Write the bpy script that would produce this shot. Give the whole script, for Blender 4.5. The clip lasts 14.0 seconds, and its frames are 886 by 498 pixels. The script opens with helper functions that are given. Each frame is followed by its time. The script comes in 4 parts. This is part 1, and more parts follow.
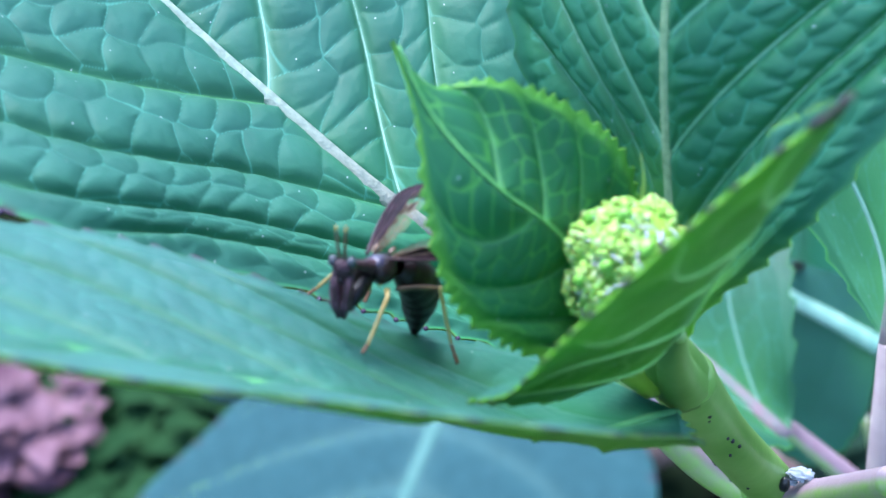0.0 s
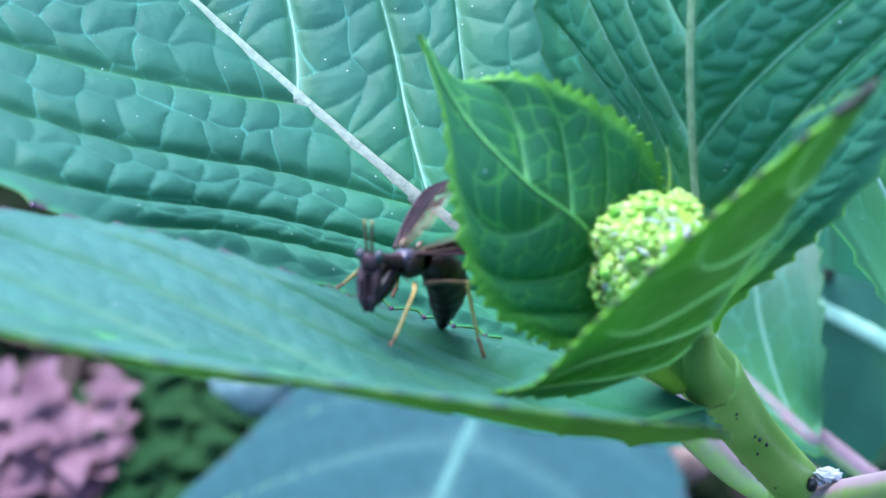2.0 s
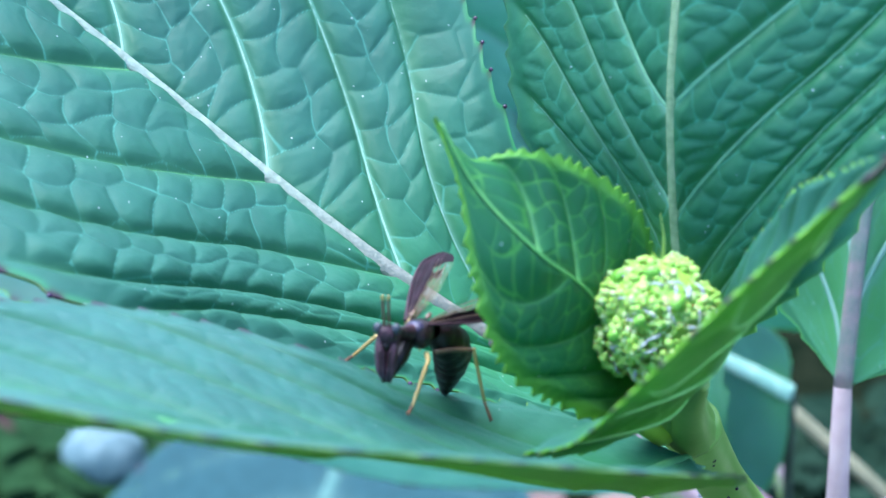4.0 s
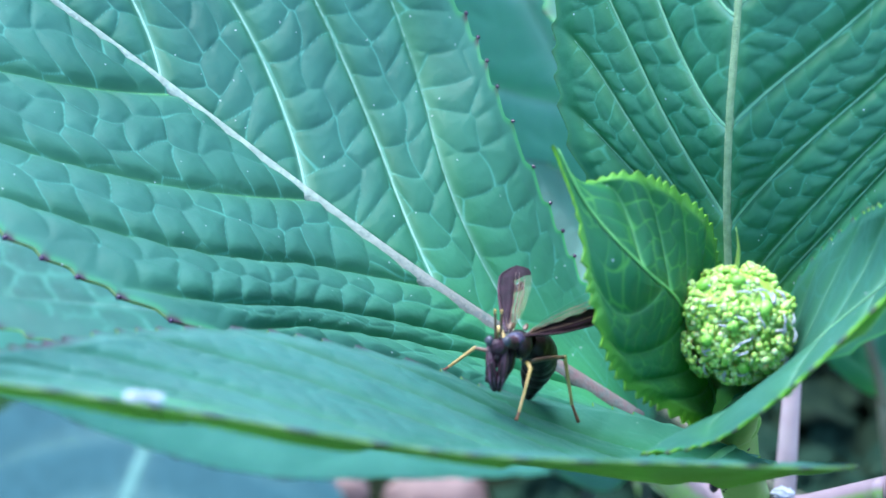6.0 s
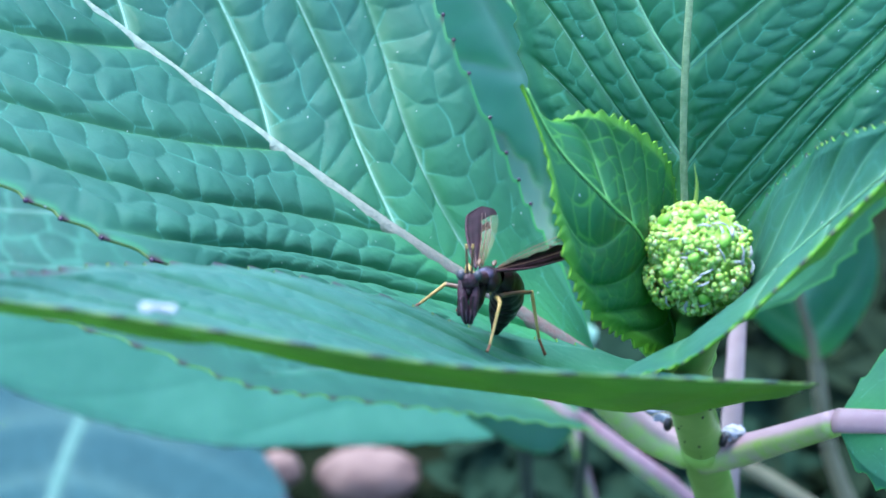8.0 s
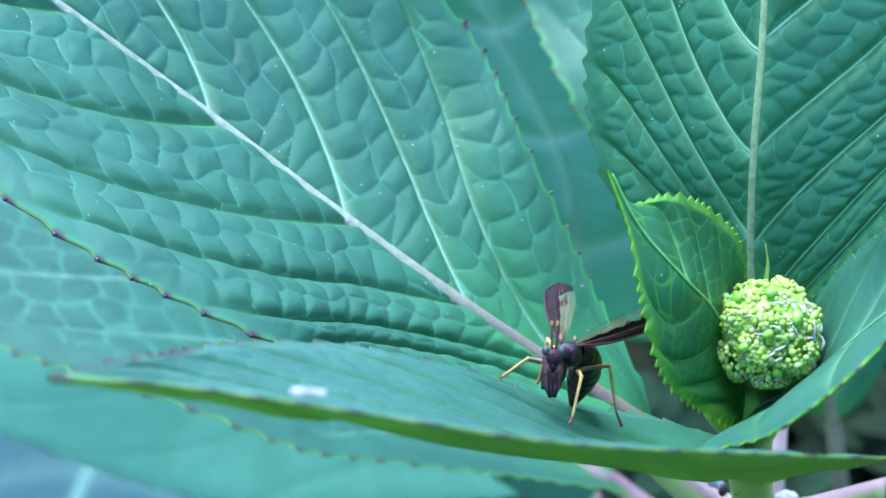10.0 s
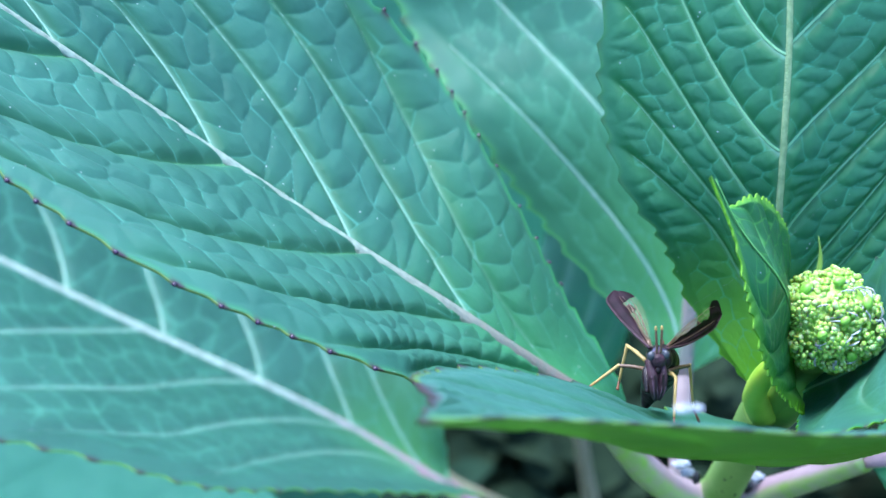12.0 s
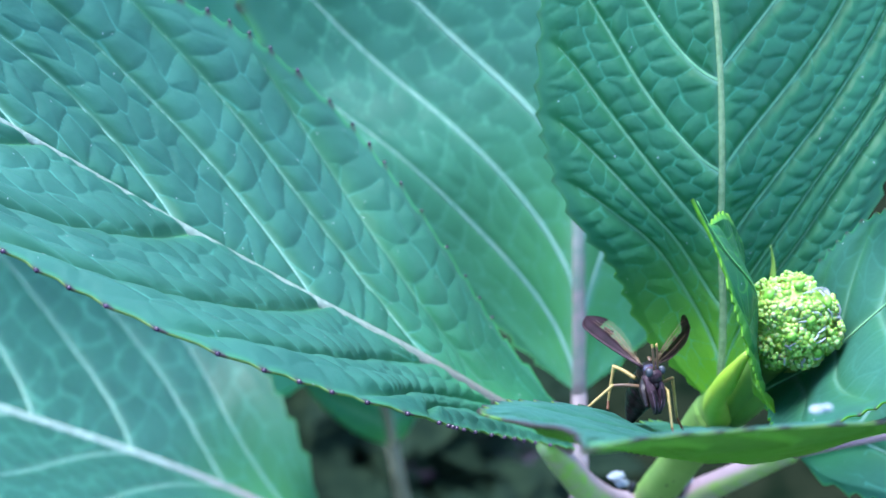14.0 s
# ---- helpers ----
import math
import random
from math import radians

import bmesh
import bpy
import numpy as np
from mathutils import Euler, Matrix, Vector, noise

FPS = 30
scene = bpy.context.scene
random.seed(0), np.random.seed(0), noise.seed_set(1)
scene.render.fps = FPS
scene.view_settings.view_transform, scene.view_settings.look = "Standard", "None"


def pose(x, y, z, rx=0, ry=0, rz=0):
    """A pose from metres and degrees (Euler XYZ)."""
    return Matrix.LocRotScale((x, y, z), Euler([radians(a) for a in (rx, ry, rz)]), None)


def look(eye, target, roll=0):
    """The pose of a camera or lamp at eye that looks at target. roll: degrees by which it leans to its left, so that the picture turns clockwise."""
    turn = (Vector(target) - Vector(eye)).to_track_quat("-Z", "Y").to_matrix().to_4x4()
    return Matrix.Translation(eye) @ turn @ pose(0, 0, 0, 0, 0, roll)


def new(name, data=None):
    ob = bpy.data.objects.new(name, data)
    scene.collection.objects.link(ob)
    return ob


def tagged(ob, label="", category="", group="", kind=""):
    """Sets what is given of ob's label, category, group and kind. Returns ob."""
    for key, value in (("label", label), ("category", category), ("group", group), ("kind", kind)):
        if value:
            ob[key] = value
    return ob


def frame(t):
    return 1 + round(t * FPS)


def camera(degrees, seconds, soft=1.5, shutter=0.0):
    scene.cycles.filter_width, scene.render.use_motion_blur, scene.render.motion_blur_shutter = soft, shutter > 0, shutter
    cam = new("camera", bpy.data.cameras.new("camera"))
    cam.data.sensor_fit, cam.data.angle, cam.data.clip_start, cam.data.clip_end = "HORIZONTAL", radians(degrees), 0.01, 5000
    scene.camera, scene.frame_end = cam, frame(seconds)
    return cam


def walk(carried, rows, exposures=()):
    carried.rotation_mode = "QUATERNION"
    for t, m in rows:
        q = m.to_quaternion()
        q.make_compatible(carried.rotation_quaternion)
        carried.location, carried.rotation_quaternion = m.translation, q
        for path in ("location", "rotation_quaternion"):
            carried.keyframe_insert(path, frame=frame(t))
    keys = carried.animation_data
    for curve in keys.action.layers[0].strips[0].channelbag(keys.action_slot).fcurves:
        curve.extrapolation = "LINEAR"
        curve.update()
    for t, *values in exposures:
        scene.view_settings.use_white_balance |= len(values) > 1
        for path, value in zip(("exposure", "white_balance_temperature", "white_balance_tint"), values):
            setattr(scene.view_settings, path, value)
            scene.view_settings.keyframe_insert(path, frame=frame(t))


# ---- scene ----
cam = camera(27.0, 14.0)
PATH = [
    (0.0, (0.02841, -0.13537, 0.11229), (-0.04611, 0.08803, -0.07357), -6.13),
    (0.5, (0.02933, -0.13260, 0.10843), (-0.04498, 0.08963, -0.07889), -6.14),
    (1.0, (0.02815, -0.13283, 0.10831), (-0.04868, 0.08980, -0.07752), -6.40),
    (1.5, (0.02798, -0.13543, 0.10906), (-0.05045, 0.08666, -0.07675), -6.58),
    (2.0, (0.02926, -0.13743, 0.11110), (-0.05036, 0.08637, -0.07213), -6.76),
    (2.5, (0.03171, -0.14188, 0.11403), (-0.04998, 0.08462, -0.06492), -6.97),
    (3.0, (0.02842, -0.14341, 0.11591), (-0.04965, 0.08592, -0.06105), -6.74),
    (3.5, (0.01488, -0.14762, 0.11314), (-0.04999, 0.08390, -0.06628), -5.36),
    (3.7, (0.01483, -0.14634, 0.11559), (-0.04515, 0.08740, -0.06266), -5.24),
    (5.8, (-0.01985, -0.15926, 0.12989), (-0.03604, 0.07762, -0.05349), -1.37),
    (6.0, (-0.02273, -0.15926, 0.13222), (-0.03560, 0.07834, -0.05048), -0.97),
    (6.5, (-0.03329, -0.15990, 0.13117), (-0.03958, 0.07709, -0.05266), -0.75),
    (7.0, (-0.03569, -0.16510, 0.12984), (-0.03907, 0.07052, -0.05582), -0.14),
    (7.5, (-0.02980, -0.16807, 0.13169), (-0.03067, 0.06755, -0.05400), 0.07),
    (7.7, (-0.02796, -0.16808, 0.13229), (-0.02845, 0.06769, -0.05321), 0.09),
    (9.8, (-0.03331, -0.17413, 0.13587), (-0.03332, 0.06663, -0.04311), 0.21),
    (10.0, (-0.03910, -0.17427, 0.14090), (-0.03815, 0.06711, -0.03725), 0.44),
    (10.5, (-0.05047, -0.16996, 0.13937), (-0.02973, 0.07133, -0.03768), 1.82),
    (11.0, (-0.06907, -0.16909, 0.13888), (-0.02738, 0.06873, -0.03918), 3.32),
    (11.5, (-0.08713, -0.16629, 0.13741), (-0.03337, 0.06978, -0.03974), 4.06),
    (12.0, (-0.10271, -0.16839, 0.14053), (-0.03232, 0.06613, -0.03282), 5.34),
    (12.5, (-0.11021, -0.17595, 0.14488), (-0.02735, 0.05694, -0.02512), 5.90),
    (13.0, (-0.12311, -0.18437, 0.15128), (-0.03179, 0.04639, -0.01727), 6.19),
    (13.5, (-0.13584, -0.19099, 0.15471), (-0.03717, 0.03952, -0.01001), 6.99),
    (14.0, (-0.14122, -0.16340, 0.14361), (-0.02407, 0.05883, -0.02037), 5.62),
]
walk(cam, [(t, look(eye, at, roll)) for t, eye, at, roll in PATH], [(0.0, 2.36, 5660, 11)])
cam.data.dof.use_dof, cam.data.dof.focus_distance, cam.data.dof.aperture_fstop = True, 0.235, 37

# ---- light ----
world = bpy.data.worlds.new("sky")
scene.world = world
world.use_nodes = True
wn = world.node_tree
sky = wn.nodes.new("ShaderNodeTexSky")
sky.sky_type, sky.sun_disc = "NISHITA", False
sky.sun_elevation, sky.sun_rotation = radians(66), radians(-35)
sky.air_density, sky.dust_density, sky.ozone_density = 1.0, 1.5, 1.5
wn.links.new(sky.outputs[0], wn.nodes["Background"].inputs[0])
wn.nodes["Background"].inputs[1].default_value = 0.15
sun = new("sun", bpy.data.lights.new("sun", "SUN"))
sun.data.energy, sun.data.angle, sun.data.color = 1.6, radians(40), (1.0, 0.97, 0.94)
sun.matrix_basis = look((-0.24, 0.34, 0.95), (0, 0, 0))


# ---- materials ----
def material(name, rough=0.5, metal=0.0, spec=0.5):
    m = bpy.data.materials.new(name)
    m.use_nodes = True
    b = m.node_tree.nodes["Principled BSDF"]
    b.inputs["Roughness"].default_value, b.inputs["Metallic"].default_value = rough, metal
    b.inputs["Specular IOR Level"].default_value = spec
    return m, m.node_tree, b


def node(nt, kind, **values):
    n = nt.nodes.new(kind)
    for key, value in values.items():
        n.inputs[key].default_value = value
    return n


def mix(nt, fac, a, b):
    """A colour mix; fac, a and b are sockets or values."""
    n = nt.nodes.new("ShaderNodeMix")
    n.data_type = "RGBA"
    for slot, value in ((0, fac), (6, a), (7, b)):
        if isinstance(value, bpy.types.NodeSocket):
            nt.links.new(value, n.inputs[slot])
        else:
            n.inputs[slot].default_value = value if slot == 0 else (*value, 1)
    return n.outputs[2]


def ramp(nt, socket, lo, hi):
    n = nt.nodes.new("ShaderNodeMapRange")
    n.inputs[1].default_value, n.inputs[2].default_value = lo, hi
    nt.links.new(socket, n.inputs[0])
    return n.outputs[0]


def noise_at(nt, scale, detail=4.0, rough=0.55):
    co = nt.nodes.new("ShaderNodeTexCoord")
    n = node(nt, "ShaderNodeTexNoise", Scale=scale, Detail=detail, Roughness=rough)
    nt.links.new(co.outputs["Object"], n.inputs["Vector"])
    return n.outputs[0]


def attribute(nt, name):
    n = nt.nodes.new("ShaderNodeAttribute")
    n.attribute_name = name
    return n.outputs["Fac"]


def bump(nt, b, height, strength, distance):
    n = node(nt, "ShaderNodeBump", Strength=strength, Distance=distance)
    nt.links.new(height, n.inputs["Height"])
    nt.links.new(n.outputs[0], b.inputs["Normal"])


def leaf_material(name, dark, light, line, glow, rough=0.48, through_light=0.22, spec=0.45):
    """Blade: two greens mottled, paler lines where the small veins run, purple tooth tips, light through it."""
    m, nt, b = material(name, rough, 0, spec)
    mottled = mix(nt, ramp(nt, noise_at(nt, 90, 3), 0.35, 0.65), dark, light)
    mottled = mix(nt, attribute(nt, "vale"), mottled, tuple(c * k for c, k in zip(light, (0.9, 1.05, 0.45))))
    mottled = mix(nt, attribute(nt, "pale"), mottled, glow)
    edge = ramp(nt, attribute(nt, "line"), 0.12, 0.02)
    scaled = nt.nodes.new("ShaderNodeMath")
    scaled.operation = "MULTIPLY"
    scaled.inputs[1].default_value = 0.6
    nt.links.new(edge, scaled.inputs[0])
    lined = mix(nt, scaled.outputs[0], mottled, line)
    veined = mix(nt, attribute(nt, "vein"), lined, tuple(0.35 * c + 0.65 * k for c, k in zip(line, (0.3, 0.5, 0.4))))
    tipped = mix(nt, attribute(nt, "tip"), veined, (0.04, 0.016, 0.036))
    spots = nt.nodes.new("ShaderNodeTexVoronoi")
    spots.inputs["Scale"].default_value = 400
    nt.links.new(nt.nodes.new("ShaderNodeTexCoord").outputs["Object"], spots.inputs["Vector"])
    speck = ramp(nt, spots.outputs["Distance"], 0.055, 0.036)
    final = mix(nt, speck, tipped, (0.45, 0.55, 0.52))
    nt.links.new(final, b.inputs["Base Color"])
    nt.links.new(ramp(nt, noise_at(nt, 250, 4), -0.6, 1.6), b.inputs["Roughness"]) if rough < 0.5 else None
    bump(nt, b, noise_at(nt, 1400, 5, 0.65), 0.25, 0.0003)
    out = nt.nodes["Material Output"]
    trans = nt.nodes.new("ShaderNodeBsdfTranslucent")
    nt.links.new(mix(nt, 0.5, glow, light), trans.inputs["Color"])
    both = nt.nodes.new("ShaderNodeMixShader")
    both.inputs[0].default_value = through_light
    nt.links.new(b.outputs[0], both.inputs[1])
    nt.links.new(trans.outputs[0], both.inputs[2])
    nt.links.new(both.outputs[0], out.inputs["Surface"])
    return m


def plain(name, c1, c2, rough=0.5, scale=300, spec=0.5, relief=0.2, depth=0.0002, lo=0.35, hi=0.65):
    m, nt, b = material(name, rough, 0, spec)
    nt.links.new(mix(nt, ramp(nt, noise_at(nt, scale), lo, hi), c1, c2), b.inputs["Base Color"])
    bump(nt, b, noise_at(nt, scale * 5), relief, depth)
    return m


MATURE = leaf_material("mature_leaf", (0.026, 0.108, 0.078), (0.039, 0.146, 0.105), (0.1, 0.34, 0.25), (0.06, 0.31, 0.08), 0.56, 0.22, 0.26)
MATURE_WAXY = leaf_material("waxy_mature_leaf", (0.03, 0.115, 0.094), (0.043, 0.152, 0.122), (0.1, 0.34, 0.25), (0.035, 0.25, 0.06), 0.45, 0.22, 0.5)
UNFOLDING = leaf_material("unfolding_leaf", (0.026, 0.108, 0.078), (0.039, 0.146, 0.105), (0.05, 0.18, 0.13), (0.035, 0.25, 0.06), 0.56, 0.22, 0.3)
UPRIGHT = leaf_material("upright_leaf", (0.022, 0.116, 0.066), (0.032, 0.149, 0.085), (0.1, 0.38, 0.23), (0.2, 0.5, 0.015), 0.48, 0.3, 0.3)
# pale undersides; both greens also hold light coming through the blade
MATURE_UNDER = leaf_material("mature_leaf_underside", (0.16, 0.4, 0.045), (0.21, 0.47, 0.06), (0.22, 0.45, 0.12), (0.22, 0.48, 0.07), 0.6, 0.36)
YOUNG = leaf_material("young_leaf", (0.018, 0.12, 0.05), (0.029, 0.158, 0.064), (0.14, 0.45, 0.07), (0.17, 0.46, 0.015), 0.48, 0.3)
YOUNG_UNDER = leaf_material("young_leaf_underside", (0.06, 0.23, 0.012), (0.09, 0.3, 0.017), (0.24, 0.5, 0.09), (0.2, 0.46, 0.02), 0.6)
# pale tone, raised so two overshadowed leaves carry light in their colour
LIFTED_PALE = leaf_material("pale_lifted_leaf", (0.075, 0.27, 0.2), (0.1, 0.32, 0.24), (0.15, 0.4, 0.31), (0.1, 0.38, 0.22), 0.55, 0.45)
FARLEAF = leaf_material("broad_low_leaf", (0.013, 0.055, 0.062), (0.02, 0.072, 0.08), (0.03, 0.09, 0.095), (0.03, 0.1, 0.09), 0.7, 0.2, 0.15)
# leaf green lightened in the colour to offset shade behind the upright leaf
LIFTED = leaf_material("lifted_leaf", (0.033, 0.132, 0.092), (0.044, 0.165, 0.115), (0.1, 0.32, 0.2), (0.12, 0.42, 0.1), 0.5, 0.28, 0.3)
SHADED = leaf_material("shade_leaf", (0.027, 0.112, 0.086), (0.038, 0.147, 0.112), (0.1, 0.34, 0.24), (0.1, 0.36, 0.07), 0.5, 0.42)


def graded(name, first, last, lo, hi, rough=0.5, scale=300):
    """Changes from one colour to another along a rod, with a mottle."""
    m, nt, b = material(name, rough)
    tone = mix(nt, ramp(nt, attribute(nt, "along"), lo, hi), first, last)
    nt.links.new(mix(nt, ramp(nt, noise_at(nt, scale), 0.3, 0.8), tone, tuple(c * 0.5 for c in last)), b.inputs["Base Color"])
    bump(nt, b, noise_at(nt, scale * 2), 0.6, 0.0004)
    return m


def two_tone(name, top, under, lo=-0.45, hi=0.35, scale=300):
    """A rod that is one colour above and another below."""
    m, nt, b = material(name, 0.45)
    tone = mix(nt, ramp(nt, attribute(nt, "top"), lo, hi), under, top)
    nt.links.new(mix(nt, ramp(nt, noise_at(nt, scale), 0.35, 0.9), tone, tuple(0.6 * c + 0.4 * k for c, k in zip(top, (0.36, 0.3, 0.31)))), b.inputs["Base Color"])
    bump(nt, b, noise_at(nt, scale * 5), 0.2, 0.0002)
    return m


MIDRIB = graded("pale_midrib", (0.19, 0.1, 0.09), (0.24, 0.32, 0.25), 0.08, 0.4, 0.65, 900)
MIDRIB_PINK = plain("pink_midrib", (0.2, 0.145, 0.155), (0.25, 0.2, 0.2), 0.5, 150)
MIDRIB_FADING = graded("pink_to_green_midrib", (0.27, 0.2, 0.205), (0.18, 0.35, 0.25), 0.12, 0.3)
MIDRIB_GREEN = plain("green_midrib", (0.16, 0.27, 0.12), (0.26, 0.37, 0.19), 0.65, 900, 0.3, 0.7, 0.0004)
VEIN_FRESH = plain("fresh_vein", (0.14, 0.36, 0.17), (0.2, 0.42, 0.22), 0.6, 300)
VEIN = plain("pale_vein", (0.17, 0.35, 0.26), (0.25, 0.42, 0.33), 0.65, 300)
UNDER_VEIN = plain("pale_green_vein", (0.17, 0.42, 0.07), (0.24, 0.5, 0.12), 0.6, 300)
VEIN_DULL = plain("dull_vein", (0.065, 0.24, 0.08), (0.095, 0.29, 0.1), 0.6, 300)
VEIN_GREEN = plain("green_vein", (0.1, 0.32, 0.07), (0.15, 0.4, 0.1), 0.5, 300)
STEM = plain("green_stem", (0.13, 0.26, 0.04), (0.2, 0.34, 0.075), 0.42, 120)
LIME = plain("lime_petiole", (0.26, 0.44, 0.03), (0.34, 0.5, 0.06), 0.45, 200)
PETIOLE = two_tone("pink_green_petiole", (0.25, 0.17, 0.2), (0.17, 0.32, 0.04), -0.15, 0.3)
PETIOLE_GREEN = two_tone("green_petiole", (0.25, 0.18, 0.2), (0.18, 0.36, 0.04), 0.3, 0.7)
PETIOLE_PINK = two_tone("pink_petiole", (0.24, 0.135, 0.165), (0.2, 0.34, 0.1), 0.0, 0.4)
MIDRIB_WHITE = graded("white_midrib", (0.24, 0.135, 0.165), (0.26, 0.36, 0.3), 0.03, 0.22)

def bead_material():
    """Small glossy floret buds, each its own tone from green to cream."""
    m, nt, b = material("floret_bead", 0.33, 0, 0.5)
    total = nt.nodes.new("ShaderNodeMath")
    total.operation = "ADD"
    nt.links.new(nt.nodes.new("ShaderNodeObjectInfo").outputs["Random"], total.inputs[0])
    nt.links.new(nt.nodes.new("ShaderNodeNewGeometry").outputs["Random Per Island"], total.inputs[1])
    part_of = nt.nodes.new("ShaderNodeMath")
    part_of.operation = "FRACT"
    nt.links.new(total.outputs[0], part_of.inputs[0])
    tone = mix(nt, ramp(nt, part_of.outputs[0], 0.0, 0.7), (0.22, 0.41, 0.05), (0.33, 0.52, 0.11))
    tone = mix(nt, ramp(nt, part_of.outputs[0], 0.7, 1.0), tone, (0.46, 0.57, 0.28))
    nt.links.new(tone, b.inputs["Base Color"])
    b.inputs["Subsurface Weight"].default_value, b.inputs["Subsurface Scale"].default_value = 0.25, 0.0006
    return m


BEAD = bead_material()
BRACT = plain("lavender_bract", (0.23, 0.24, 0.3), (0.38, 0.42, 0.44), 0.5, 400)
SEPAL = plain("green_sepal", (0.16, 0.4, 0.04), (0.24, 0.5, 0.07), 0.4, 250)
CORE = plain("bud_core", (0.22, 0.44, 0.04), (0.3, 0.52, 0.08), 0.5, 250)
CHITIN = plain("black_chitin", (0.006, 0.003, 0.004), (0.018, 0.009, 0.011), 0.34, 500, 0.3, 0.6)
PURPLE = plain("purple_chitin", (0.022, 0.009, 0.014), (0.062, 0.028, 0.04), 0.42, 700, 0.3, 0.7)
RIDGE = plain("purple_ridge", (0.09, 0.05, 0.08), (0.13, 0.08, 0.11), 0.4, 500, 0.3)
SHEEN = plain("blue_black_chitin", (0.014, 0.012, 0.034), (0.045, 0.034, 0.07), 0.28, 500, 0.6)
TOOTH = plain("purple_tooth_tip", (0.022, 0.01, 0.026), (0.05, 0.026, 0.055), 0.25, 700)
EYE = plain("eye", (0.03, 0.033, 0.042), (0.07, 0.075, 0.09), 0.35, 900, 0.4)
YELLOW = plain("yellow_leg", (0.34, 0.23, 0.06), (0.5, 0.38, 0.15), 0.4, 400)
BROWN = plain("brown_leg", (0.07, 0.04, 0.025), (0.14, 0.08, 0.04), 0.4, 400)
ORANGE = plain("orange_brown", (0.09, 0.03, 0.014), (0.17, 0.065, 0.028), 0.4, 400)
WINGDARK = plain("brown_wing", (0.007, 0.003, 0.0048), (0.02, 0.009, 0.014), 0.6, 500, 0.12)
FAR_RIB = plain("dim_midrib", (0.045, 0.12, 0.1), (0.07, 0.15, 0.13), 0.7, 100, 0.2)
FLUFF = plain("white_wax", (0.19, 0.22, 0.26), (0.32, 0.35, 0.39), 0.8, 900)
BLACK = plain("black_speck", (0.008, 0.008, 0.01), (0.02, 0.02, 0.025), 0.35, 900)
# soil near black: the deep shade below the shrub is in its colour
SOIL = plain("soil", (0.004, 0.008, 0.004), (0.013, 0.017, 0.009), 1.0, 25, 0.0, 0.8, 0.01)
PINKLEAF = plain("pink_foliage", (0.085, 0.04, 0.055), (0.17, 0.095, 0.118), 0.8, 20, 0.1)
STONE = plain("pink_brown_stone", (0.1, 0.06, 0.052), (0.18, 0.12, 0.1), 0.8, 30)
PALE_STONE = plain("pale_stone", (0.065, 0.125, 0.13), (0.1, 0.165, 0.17), 0.7, 30)
LILAC = plain("lilac_foliage", (0.05, 0.04, 0.06), (0.09, 0.07, 0.11), 0.8, 30, 0.1)
# weed greens near black, with the shade they stand in put into them
SHADE_OLIVE = plain("shade_toned_olive", (0.004, 0.011, 0.006), (0.012, 0.023, 0.011), 0.8, 40, 0.05)
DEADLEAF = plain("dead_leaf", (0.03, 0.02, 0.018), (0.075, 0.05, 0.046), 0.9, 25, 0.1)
SHADEGREEN = plain("shade_toned_greens", (0.007, 0.02, 0.012), (0.014, 0.032, 0.019), 1.0, 40, 0.05)
LOWGREEN = plain("shade_toned_low_greens", (0.009, 0.03, 0.01), (0.018, 0.05, 0.018), 1.0, 40, 0.05)
# petioles added to hold two back leaves, coloured to vanish in shade
SHADE_PETIOLE = plain("shade_toned_petiole", (0.014, 0.03, 0.02), (0.025, 0.045, 0.03), 0.8, 60)
BARK = plain("olive_bark", (0.09, 0.095, 0.055), (0.17, 0.165, 0.1), 0.8, 60)


def wing_glass():
    m, nt, b = material("clear_wing", 0.15, 0, 0.6)
    b.inputs["Base Color"].default_value = (0.34, 0.3, 0.17, 1)
    n = nt.nodes.new("ShaderNodeBsdfTransparent")
    both = nt.nodes.new("ShaderNodeMixShader")
    nt.links.new(ramp(nt, noise_at(nt, 700), 0.25, 4.5), both.inputs[0])
    nt.links.new(n.outputs[0], both.inputs[1])
    nt.links.new(b.outputs[0], both.inputs[2])
    nt.links.new(both.outputs[0], nt.nodes["Material Output"].inputs["Surface"])
    return m


CLEAR = wing_glass()


# ---- building blocks (millimetres in, metres out) ----
MM = 0.001


def spline(pts, us):
    """Points on a smooth curve through pts, us from 0 to 1 by length."""
    p = np.array(pts, float)
    if len(p) == 2:
        return p[0] + (p[1] - p[0]) * np.asarray(us)[:, None]
    s = np.r_[0, np.cumsum(np.linalg.norm(np.diff(p, axis=0), axis=1))]
    s /= s[-1]
    m = np.gradient(p, s, axis=0)
    k = np.clip(np.searchsorted(s, us, "right") - 1, 0, len(s) - 2)
    h = (s[k + 1] - s[k])
    x = ((us - s[k]) / h)[:, None]
    h = h[:, None]
    return ((2 * x**3 - 3 * x**2 + 1) * p[k] + (x**3 - 2 * x**2 + x) * h * m[k]
            + (-2 * x**3 + 3 * x**2) * p[k + 1] + (x**3 - x**2) * h * m[k + 1])


def unit(a):
    return a / (np.linalg.norm(a, axis=-1, keepdims=True) + 1e-12)


